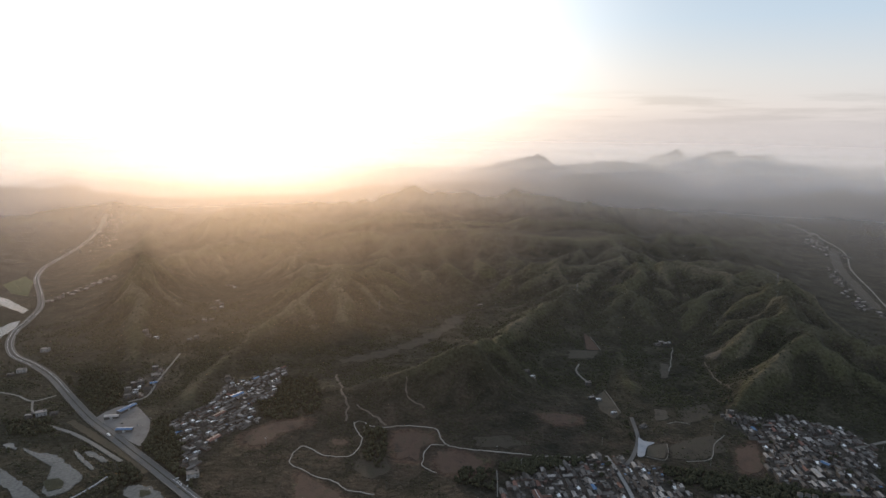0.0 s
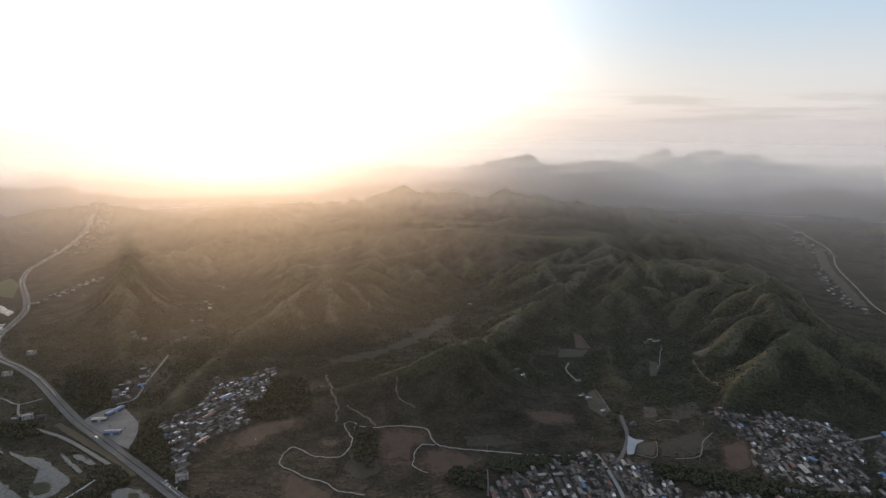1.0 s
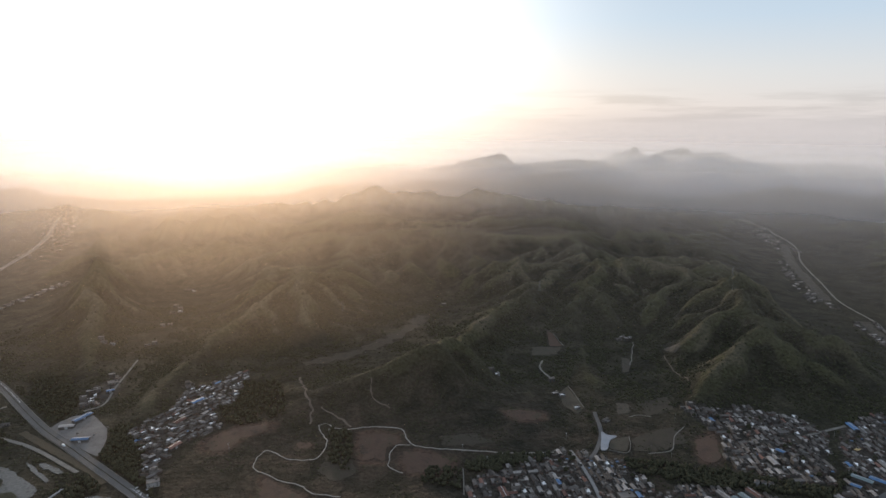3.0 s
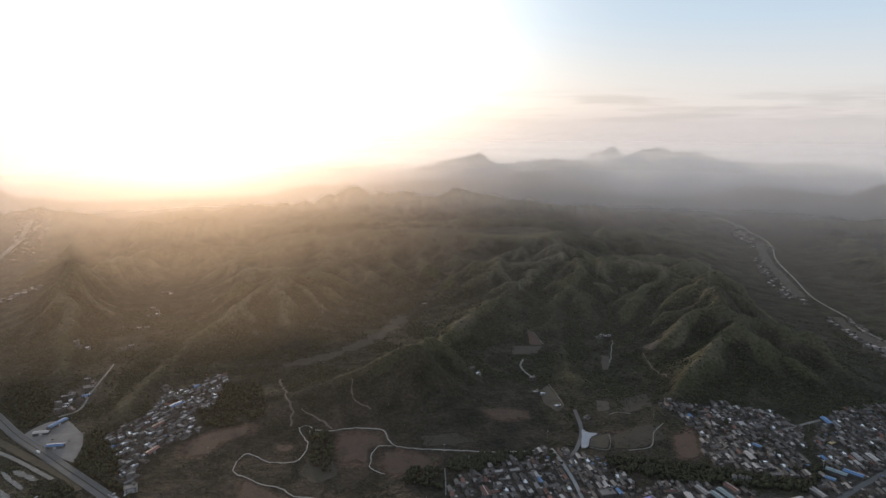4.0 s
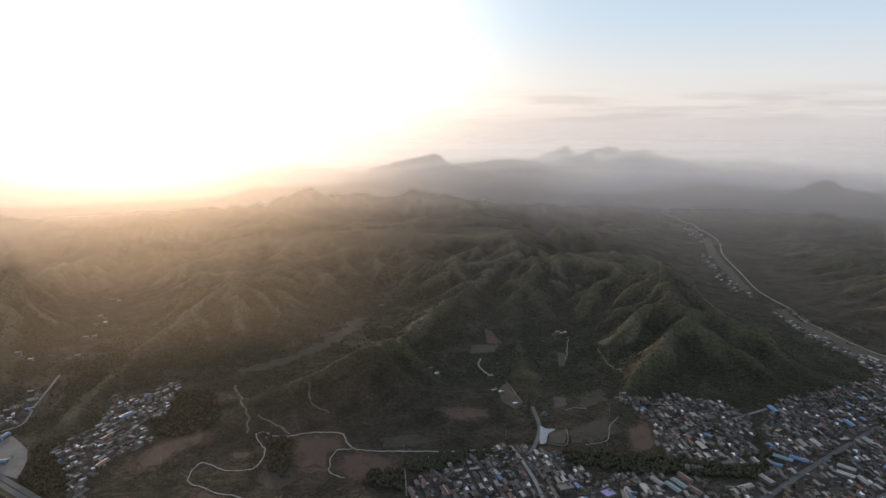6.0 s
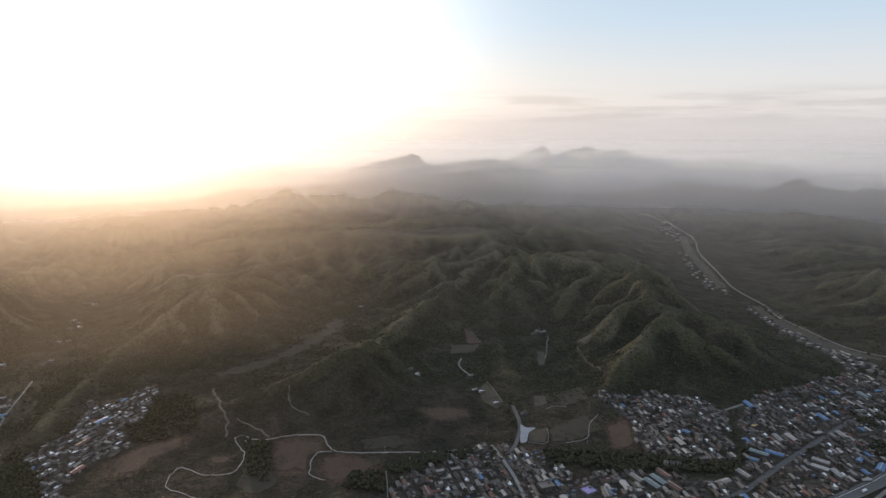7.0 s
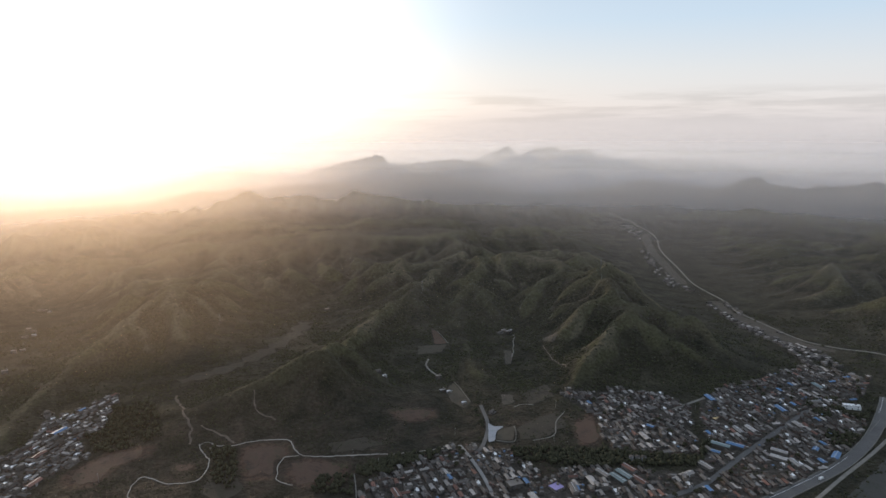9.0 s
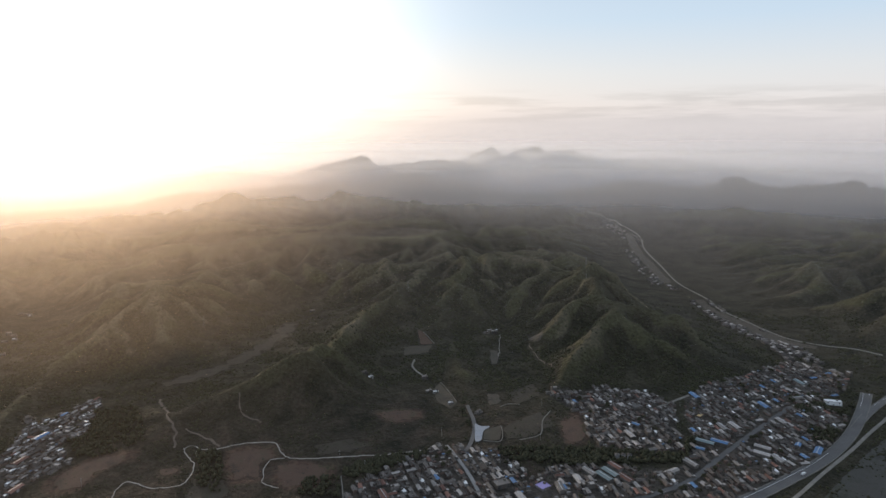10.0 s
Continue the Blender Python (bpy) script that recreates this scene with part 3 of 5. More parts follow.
PAINT_WHITE = surface("white_paint", [(0.70, 0.70, 0.70), (0.80, 0.80, 0.79)], 3, 0.35, 0.0, 0.5, vary=0.1, spec=0.5)
PAINT_DARK = surface("dark_paint", [(0.05, 0.055, 0.065), (0.09, 0.09, 0.10)], 3, 0.3, 0.0, 0.5, vary=0.4, spec=0.5)
BARK = surface("bark", [(0.06, 0.045, 0.035), (0.11, 0.085, 0.065)], 1.5, 0.95, 0.5, 0.2)


def leaves(name, dark, light):
    m, t, b = material(name)
    geo = t.nodes.new("ShaderNodeNewGeometry")
    n = node(t, "ShaderNodeTexNoise", Scale=0.9, Detail=4.0, Roughness=0.65)
    t.links.new(geo.outputs["Position"], n.inputs["Vector"])
    f = math_node(t, "ADD", math_node(t, "MULTIPLY", geo.outputs["Random Per Island"], 0.6), math_node(t, "MULTIPLY", n.outputs[0], 0.5), clamp=True)
    t.links.new(ramp(t, f, [(0.1, dark), (0.9, light)]), b.inputs["Base Color"])
    b.inputs["Roughness"].default_value = 0.9
    b.inputs["Specular IOR Level"].default_value = 0.15
    bp = node(t, "ShaderNodeBump", Strength=0.8, Distance=0.6)
    t.links.new(n.outputs[0], bp.inputs["Height"])
    t.links.new(bp.outputs[0], b.inputs["Normal"])
    return m


LEAF = leaves("leaves", (0.024, 0.0255, 0.015), (0.056, 0.054, 0.030))
LEAF_FRESH = leaves("fresh_leaves", (0.031, 0.033, 0.017), (0.064, 0.063, 0.031))


def water():
    m, t, b = material("river_water")
    geo = t.nodes.new("ShaderNodeNewGeometry")
    n = node(t, "ShaderNodeTexNoise", Scale=0.25, Detail=4.0)
    t.links.new(geo.outputs["Position"], n.inputs["Vector"])
    t.links.new(ramp(t, n.outputs[0], [(0.3, (0.045, 0.047, 0.042)), (0.7, (0.085, 0.085, 0.076))]), b.inputs["Base Color"])
    b.inputs["Roughness"].default_value = 0.12
    b.inputs["IOR"].default_value = 1.33
    bp = node(t, "ShaderNodeBump", Strength=0.05, Distance=0.4)
    t.links.new(n.outputs[0], bp.inputs["Height"])
    t.links.new(bp.outputs[0], b.inputs["Normal"])
    return m


WATER = water()

def inside(x, y, pts):
    """Whether points lie inside an outline."""
    hit = np.zeros(np.shape(x), bool)
    for (ax, ay), (bx, by) in zip(pts, pts[1:] + pts[:1]):
        cross = (ay > y) != (by > y)
        with np.errstate(divide="ignore", invalid="ignore"):
            hit ^= cross & (x < (bx - ax) * (y - ay) / (by - ay) + ax)
    return hit


# ---- the ground sheet ----
def grid_mesh(name, xs, ys, zs, mat):
    nx, ny = len(xs), len(ys)
    mx, my = np.meshgrid(xs, ys)
    co = np.stack([mx, my, zs], -1).reshape(-1, 3)
    idx = np.arange(nx * ny).reshape(ny, nx)
    quads = np.stack([idx[:-1, :-1], idx[:-1, 1:], idx[1:, 1:], idx[1:, :-1]], -1).reshape(-1, 4)
    me = bpy.data.meshes.new(name)
    me.vertices.add(len(co))
    me.vertices.foreach_set("co", co.ravel())
    me.loops.add(quads.size)
    me.loops.foreach_set("vertex_index", quads.ravel())
    me.polygons.add(len(quads))
    me.polygons.foreach_set("loop_start", np.arange(0, quads.size, 4))
    me.update(calc_edges=True)
    me.polygons.foreach_set("use_smooth", np.ones(len(quads), bool))
    me.materials.append(mat)
    return me


def ground_cover(me):
    """Red: grassy crests, paler also to paint in sun on the relief; green: bare or farmed valley floors; blue: trodden
    ridge lines.
    """
    wide = (np.roll(GZ, 6, 0) + np.roll(GZ, -6, 0) + np.roll(GZ, 6, 1) + np.roll(GZ, -6, 1)) / 4
    crest = smooth(-3.0, 8.0, GZ - wide)
    near = np.full(GZ.shape, 1e9)
    for pts, half, width, z in VALLEYS:
        d, _ = line_distance(MX, MY, pts)
        near = np.minimum(near, d - half)
    floor = smooth(18, -12, near + 12 * perlin(MX, MY, 40, 51))
    col = np.zeros((GZ.size, 4), np.float32)
    tight = (np.roll(GZ, 2, 0) + np.roll(GZ, -2, 0) + np.roll(GZ, 2, 1) + np.roll(GZ, -2, 1)) / 4
    worn = smooth(1.1, 2.6, GZ - tight) * smooth(0.0, 0.25, perlin(MX, MY, 260, 52)) * smooth(2300, 1900, np.hypot(MX, MY))
    col[:, 0], col[:, 1], col[:, 2], col[:, 3] = crest.ravel(), floor.ravel(), worn.ravel(), 1
    att = me.color_attributes.new("cover", "FLOAT_COLOR", "POINT")
    att.data.foreach_set("color", col.ravel())
    # red: trodden earth among houses; green: brown terraces; blue: red soil
    use = np.zeros((GZ.size, 4), np.float32)
    town = np.zeros(GZ.shape, bool)
    for area in (TOWN_A, TOWN_B, TOWN_C, VILL_MID, VILL_WEST):
        town |= inside(MX + 6 * perlin(MX, MY, 25, 53), MY + 6 * perlin(MX, MY, 25, 54), area)
    db, _ = line_distance(MX, MY, BENCH)
    use[:, 0], use[:, 1], use[:, 3] = town.ravel(), (smooth(290, 90, db + 50 * perlin(MX, MY, 110, 55))).ravel(), 1
    soil = np.zeros(GZ.shape)
    for area in (SOIL_A, SOIL_B, SOIL_C, SOIL_D, SOIL_E, SOIL_F, SOIL_G):
        soil = np.maximum(soil, inside(MX + 7 * perlin(MX, MY, 30, 56), MY + 7 * perlin(MX, MY, 30, 57), area))
    for _ in range(2):
        soil = (soil + np.roll(soil, 1, 0) + np.roll(soil, -1, 0) + np.roll(soil, 1, 1) + np.roll(soil, -1, 1)) / 5
    use[:, 2] = soil.ravel()
    att = me.color_attributes.new("land_use", "FLOAT_COLOR", "POINT")
    att.data.foreach_set("color", use.ravel())


sheet = grid_mesh("ground", GX, GY, GZ, HILL)
ground_cover(sheet)
tagged(new("ground", sheet), "dark green scrub-covered hills with grassy crests and farmed valley floors", "ground", kind="structure")


# ---- stand-in for evening haze: one thin see-through sheet behind another ----
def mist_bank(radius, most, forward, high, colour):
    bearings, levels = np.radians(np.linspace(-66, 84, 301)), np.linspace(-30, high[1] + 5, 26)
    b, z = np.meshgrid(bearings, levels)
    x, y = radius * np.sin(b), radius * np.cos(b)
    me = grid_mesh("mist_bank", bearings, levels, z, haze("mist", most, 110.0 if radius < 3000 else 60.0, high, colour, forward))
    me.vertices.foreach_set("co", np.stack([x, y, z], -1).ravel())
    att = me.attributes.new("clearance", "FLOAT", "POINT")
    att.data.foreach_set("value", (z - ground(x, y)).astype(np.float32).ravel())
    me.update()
    return tagged(new("mist_bank", me), "thin see-through sheet standing in for evening haze before the hills", "mist", kind="structure")


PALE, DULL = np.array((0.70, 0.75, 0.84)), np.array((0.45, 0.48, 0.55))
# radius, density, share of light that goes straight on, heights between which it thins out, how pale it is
# the 620 m sheet is added before all the land, for lens glare
HAZE_SHEETS = ((620, 0.012, 0.66, (330, 470), 0.0), (1250, 0.034, 0.60, (300, 460), 0.1), (1800, 0.066, 0.46, (270, 440), 0.25), (2250, 0.11, 0.36, (250, 430), 0.4),
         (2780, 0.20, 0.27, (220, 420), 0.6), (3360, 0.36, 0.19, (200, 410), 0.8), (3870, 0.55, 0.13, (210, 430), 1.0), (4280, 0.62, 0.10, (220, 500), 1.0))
for radius, most, forward, high, pale in HAZE_SHEETS:
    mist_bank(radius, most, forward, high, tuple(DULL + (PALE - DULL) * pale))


# ---- roads, tracks, fields and water ----
def spline(pts, step):
    """Points every few metres along a smooth line through pts."""
    p = [np.array(q, float) for q in pts]
    p = [2 * p[0] - p[1]] + p + [2 * p[-1] - p[-2]]
    out = []
    for a, b, c, d in zip(p[:-3], p[1:-2], p[2:-1], p[3:]):
        n = max(2, int(np.linalg.norm(c - b) / step))
        for i in range(n):
            u = i / n
            out.append(0.5 * (2 * b + (c - a) * u + (2 * a - 5 * b + 4 * c - d) * u * u + (3 * b - a - 3 * c + d) * u ** 3))
    return np.array(out + [p[-2]])


TAKEN = set()          # five-metre squares in which no scrub grows


def take(x, y, r=3.0):
    for i in range(int((x - r) // 5), int((x + r) // 5) + 1):
        for j in range(int((y - r) // 5), int((y + r) // 5) + 1):
            TAKEN.add((i, j))


def free(x, y):
    return (int(x // 5), int(y // 5)) not in TAKEN


def ribbon(name, pts, width, lift, mat, label="", category="", parent=None, shift=0.0, thick=1.2, step=5.0, ragged=0.0, level=False, wiggle=0.0):
    """A strip laid over the ground along a smooth line, with sides that go down into it."""
    c = spline(pts, step)
    d = np.gradient(c, axis=0)
    d /= np.linalg.norm(d, axis=1)[:, None]
    side = np.stack([d[:, 1], -d[:, 0]], 1)
    c = c + side * (wiggle * (perlin(c[:, 0], c[:, 1], 26, 62) + 0.6 * perlin(c[:, 0], c[:, 1], 11, 63)))[:, None]
    across = np.linspace(-0.5, 0.5, 3 if width < 6 else 5)
    bm, rows = bmesh.new(), []
    for i in range(len(c)):
        w = width * (1 + ragged * float(perlin(c[i, 0], c[i, 1], 17, 61)))
        q = [c[i] + side[i] * (shift + a * w) for a in across]
        z = [float(ground(*v)) for v in q]
        if level:
            z = [max(z)] * len(z)
        row = [bm.verts.new((*q[0], z[0] + lift - thick))]
        row += [bm.verts.new((*v, h + lift)) for v, h in zip(q, z)]
        row.append(bm.verts.new((*q[-1], z[-1] + lift - thick)))
        rows.append(row)
        take(c[i, 0] + side[i, 0] * shift, c[i, 1] + side[i, 1] * shift, width / 2)
    for p, q in zip(rows[:-1], rows[1:]):
        for k in range(len(p) - 1):
            bm.faces.new((p[k], p[k + 1], q[k + 1], q[k]))
    bmesh.ops.recalc_face_normals(bm, faces=bm.faces)
    me = bpy.data.meshes.new(name)
    bm.to_mesh(me)
    bm.free()
    me.materials.append(mat)
    ob = new(name, me)
    if parent:
        ob.parent = parent
        if label:
            tagged(ob, label)
    else:
        tagged(ob, label, category, kind="structure")
    return ob


def plot(name, pts, lift, mat, label, category, rings=9, ragged=2.5, thick=1.5, flat=False, bare=True):
    """A field, yard or pool: an outline with uneven edges, draped over the ground."""
    p = np.array(pts, float)
    edge = []
    for a, b in zip(p, np.roll(p, -1, 0)):
        n = max(2, int(np.linalg.norm(b - a) / 5))
        edge += [a + (b - a) * i / n for i in range(n)]
    edge = np.array(edge)
    for _ in range(1):
        edge = (np.roll(edge, 1, 0) + 2 * edge + np.roll(edge, -1, 0)) / 4
    mid = edge.mean(0)
    out = edge - mid
    edge = edge + out / np.linalg.norm(out, axis=1)[:, None] * (ragged * perlin(edge[:, 0], edge[:, 1], 11, 71))[:, None]
    bm, loops = bmesh.new(), []
    low = float(min(ground(*e) for e in edge)) if flat else 0.0
    for k in range(rings, 0, -1):
        q = mid + (edge - mid) * k / rings
        loops.append([bm.verts.new((*v, low + lift if flat else float(ground(*v)) + lift)) for v in q])
        for v in q if bare else ():
            take(*v, 2.0)
    skirt = [bm.verts.new((v.co.x, v.co.y, v.co.z - thick)) for v in loops[0]]
    centre = bm.verts.new((*mid, low + lift if flat else float(ground(*mid)) + lift))
    n = len(edge)
    for a, b in zip([skirt] + loops[:-1], loops):
        for i in range(n):
            bm.faces.new((a[i], a[(i + 1) % n], b[(i + 1) % n], b[i]))
    for i in range(n):
        bm.faces.new((loops[-1][i], loops[-1][(i + 1) % n], centre))
    bmesh.ops.recalc_face_normals(bm, faces=bm.faces)
    if bm.faces[-1].normal.z < 0:
        bmesh.ops.reverse_faces(bm, faces=bm.faces)
    me = bpy.data.meshes.new(name)
    bm.to_mesh(me)
    bm.free()
    me.materials.append(mat)
    return tagged(new(name, me), label, category, kind="structure")


def highway(pts, width, median):
    road = ribbon("road", pts, width, 0.9, ASPHALT, "grey asphalt highway curving along the foot of the hills", "road", level=True)
    for s in (-1, 1):
        ribbon("verge", pts, 0.8, 1.2, LANE, "pale concrete edge of the road", parent=road, shift=s * (width / 2 + 0.4), level=True)
    for s in (-0.26, 0.26):
        ribbon("lane_line", pts, 0.35, 1.0, PAINT_WHITE, "worn white lane line", parent=road, shift=s * width, thick=0.3, level=True)
    if median:
        ribbon("hedge", pts, 1.1, 1.5, LEAF, "low dark hedge on the median", parent=road, thick=2.0, level=True)
    return road


highway(HIGHWAY_WEST, 15, True)
highway(HIGHWAY_EAST, 17, False)
highway(HIGHWAY_FORK, 11, False)
ribbon("road", SLIP_ROAD, 6, 0.8, LANE, "pale concrete slip road beside the highway", "road")
ribbon("road", RIVERSIDE_ROAD, 5, 0.8, LANE, "pale concrete road along the river embankment", "road")
ribbon("road", VALLEY_ROAD, 4, 1.2, LANE, "pale valley road between fields", "road", ragged=0.2)
ribbon("road", TOWN_STREET, 5, 0.6, CONCRETE, "grey concrete town street", "road")
ribbon("road", TOWN_ROAD, 8, 0.6, ASPHALT, "dark town road between houses", "road")
ribbon("road", HILL_FOOT_ROAD, 5, 0.7, LANE, "pale lane at the foot of the hill", "road")
ribbon("road", GLEN_LANE, 6, 0.6, ASPHALT, "dark asphalt lane into the glen", "road")
for pts in (FARM_LANE, FARM_LANE_B, LANE_WEST, UPPER_LANE):
    ribbon("lane", pts, 3.6, 0.6, LANE, "pale concrete farm lane", "lane")
for pts, w in ((TERRACE_PATH, 1.5), (RIDGE_PATH, 1.8), (LOOP_PATH, 1.3)):
    ribbon("footpath", pts, w, 0.55, PALE_TRACK, "pale concrete path winding over red terraces", "path", step=3.0, ragged=0.3, wiggle=2.2)
for pts in (LINK_PATH, TRACK_D, TRACK_E):
    ribbon("footpath", pts, 1.4, 0.5, LANE, "thin pale path between fields", "path", step=4.0)
for pts in (FIELD_WALL_A, FIELD_WALL_B, LAWN_WALL):
    ribbon("field_wall", pts, 0.8, 1.2, LANE, "low pale retaining wall along a field", "wall", thick=2.0, step=4.0)
ribbon("lane", WALL_LANE, 1.5, 0.6, LANE, "straight pale lane at the edge of the town", "lane")
for pts in (TRACK_A, TRACK_B, TRACK_C):
    ribbon("track", pts, 3.2, 0.5, DIRT_TRACK, "brown dirt track climbing the slope", "track", ragged=0.9, wiggle=5.0)
def drawn_in(pts, share):
    mx, my = sum(p[0] for p in pts) / len(pts), sum(p[1] for p in pts) / len(pts)
    return [(mx + (x - mx) * share, my + (y - my) * share) for x, y in pts]


for pts in (drawn_in(p, 0.72) for p in (SOIL_A, SOIL_B, SOIL_C, SOIL_D, SOIL_E, SOIL_F, SOIL_G)):
    plot("field", pts, 0.35, RED_SOIL, "bare red-brown soil field on the terraces", "field", ragged=6, bare=False)
for pts in (SOIL_H, SOIL_I, SOIL_J, SOIL_K, SOIL_L):
    plot("field", pts, 0.3, SCRUBBY, "brown grassy terrace with scattered bushes", "field", ragged=6, bare=False)
plot("field", GREY_FIELD, 0.4, DRY_FIELD, "grey-brown fallow field in the glen", "field")
plot("field", UPPER_FIELD, 0.4, RED_SOIL, "narrow red-brown fallow field in the upper glen", "field", ragged=1.5)
plot("field", UPPER_GREEN, 0.4, DRY_FIELD, "flat grey-brown field across the upper glen", "field", ragged=3)
for pts in (GLEN_BED, GLEN_BED_B):
    plot("stream_bed", pts, 0.45, VALLEY_FIELD, "grey stony terraces on the floor of the glen", "stream bed", ragged=4)
ribbon("track", GLEN_TRACK, 1.6, 0.6, LANE, "narrow pale track up the glen", "track", ragged=0.4, wiggle=3.0)
ribbon("track", HILL_TRACK, 1.4, 0.5, DIRT_TRACK, "worn brown track down the hillside", "track", ragged=0.6, wiggle=4.0)
plot("field", MOUTH_FIELD, 0.6, VALLEY_FIELD, "dry terraced fields at the mouth of the valley", "field", ragged=4, bare=False)
plot("field", LAWN, 0.35, DRY_FIELD, "mown grey-green field beside the white steps", "field", ragged=1)
plot("field", BARE, 0.5, VALLEY_FIELD, "small bare pale clearing on the hillside", "field")
ribbon("field", VALLEY_ROAD[6:11], 24, 0.7, VALLEY_FIELD, "strip of dry fields along the valley road", "field", shift=24, ragged=0.4, step=9)
ribbon("field", VALLEY_ROAD[2:6], 30, 0.8, VALLEY_FIELD, "strip of dry fields along the upper valley road", "field", shift=32, ragged=0.5, step=12)
plot("field", GREEN_FIELD, 0.8, GREEN_CROP, "flat green crop field beside the highway", "field")
ribbon("field", [(-200, 1228), (-118, 1274), (-52, 1346), (9, 1446), (40, 1540)], 30, 0.6, SCRUBBY, "long brown field on the floor of the side valley", "field", ragged=0.9)
plot("forecourt", STEPS, 0.7, PALE_STONE, "pale stepped forecourt beside the glen lane", "forecourt", ragged=1.5)
plot("yard", MEADOW, 0.5, CONCRETE_YARD, "pale concrete depot yard with blue-roofed sheds", "yard", ragged=0.8)
for pts in (RIVER, POOL_A, POOL_B, POOL_C, POOL_D, POOL_E, RIVER_BEND, RIVER_BEND_B):
    plot("water", pts, 0.5, WATER, "still grey river water between grassy banks", "water", ragged=5, flat=False)
for pts in (ISLET_B, ISLET_C):
    plot("islet", pts, 0.9, GREEN_BANK, "low overgrown green islet in the river", "islet", ragged=6, bare=False)
plot("riverbed", RIVERBED, 0.4, GRAVEL, "dark gravel riverbed below the embankment", "riverbed", ragged=5, bare=False)
ribbon("verge", [(-600, 985), (-520, 922), (-440, 862), (-405, 828)], 12, 0.45, VERGE, "ochre grass verge between highway and slip road", "verge", ragged=0.3)

# ---- scrub and trees ----
def blob_template(seed, sub):
    bm = bmesh.new()
    bmesh.ops.create_icosphere(bm, subdivisions=sub, radius=1.0)
    rng = random.Random(seed)
    for v in bm.verts:
        v.co *= rng.uniform(0.72, 1.25)
        v.co.z = v.co.z * 0.85 + 0.35
    co = np.array([v.co[:] for v in bm.verts])
    fa = np.array([[v.index for v in f.verts] for f in bm.faces])
    bm.free()
    return co, fa


def woods(name, places, label, mat, seed):
    """Many small rounded bushes and tree crowns as one mesh. places: x, y, z, radius, height."""
    rng = np.random.default_rng(seed)
    shapes = [blob_template(seed + k, 1) for k in range(5)]
    cos, fas, at = [], [], 0
    pick = rng.integers(0, 5, len(places))
    for k, (co, fa) in enumerate(shapes):
        p = places[pick == k]
        if not len(p):
            continue
        a = rng.uniform(0, 6.283, len(p))
        c, s = np.cos(a)[:, None], np.sin(a)[:, None]
        x = (co[None, :, 0] * c - co[None, :, 1] * s) * p[:, 3:4] + p[:, 0:1]
        y = (co[None, :, 0] * s + co[None, :, 1] * c) * p[:, 3:4] + p[:, 1:2]
        z = co[None, :, 2] * p[:, 4:5] + p[:, 2:3]
        cos.append(np.stack([x, y, z], -1).reshape(-1, 3))
        fas.append((fa[None] + (np.arange(len(p)) * len(co))[:, None, None] + at).reshape(-1, 3))
        at += len(p) * len(co)
    co, fa = np.concatenate(cos), np.concatenate(fas)
    me = bpy.data.meshes.new(name)
    me.vertices.add(len(co))
    me.vertices.foreach_set("co", co.ravel())
    me.loops.add(fa.size)
    me.loops.foreach_set("vertex_index", fa.ravel())
    me.polygons.add(len(fa))
    me.polygons.foreach_set("loop_start", np.arange(0, fa.size, 3))
    me.update(calc_edges=True)
    me.materials.append(mat)
    return tagged(new(name, me), label, "woods", kind="stuff")


def scatter(count, seed, xr, yr, keep):
    rng = np.random.default_rng(seed)
    x, y = rng.uniform(*xr, count), rng.uniform(*yr, count)
    ok = rng.uniform(0, 1, count) < keep(x, y)
    x, y = x[ok], y[ok]
    ok = np.array([free(a, b) for a, b in zip(x, y)])
    return x[ok], y[ok], rng


def in_view(x, y):
    b = np.degrees(np.arctan2(x, y))
    return (b > -37) & (b < 52) & (np.hypot(x, y) < 1750) & (np.hypot(x, y) > 640)


TOWNS = (VILL_MID, VILL_WEST, TOWN_A, TOWN_B, TOWN_C)


def scrub_keep(x, y):
    """Woods fill the gullies and lie in patches on the slopes; crests stay grassy."""
    bulge = ground(x, y) - 0.25 * (ground(x + 30, y) + ground(x - 30, y) + ground(x, y + 30) + ground(x, y - 30))
    wood = smooth(-0.15, 0.45, 0.75 * perlin(x, y, 85, 81) + 0.4 * perlin(x, y, 24, 82) - 0.16 * np.clip(bulge, -4, 4))
    k = (0.05 + 0.95 * wood) * in_view(x, y) * (1.0 - 0.45 * smooth(1300, 1750, np.hypot(x, y)))
    for t in TOWNS:
        k = np.where(inside(x, y, t), 0.16, k)
    for t in (SOIL_A, SOIL_B, SOIL_C, SOIL_D, SOIL_E, SOIL_F, SOIL_G):
        k = np.where(inside(x, y, t), k * 0.15, k)
    return k


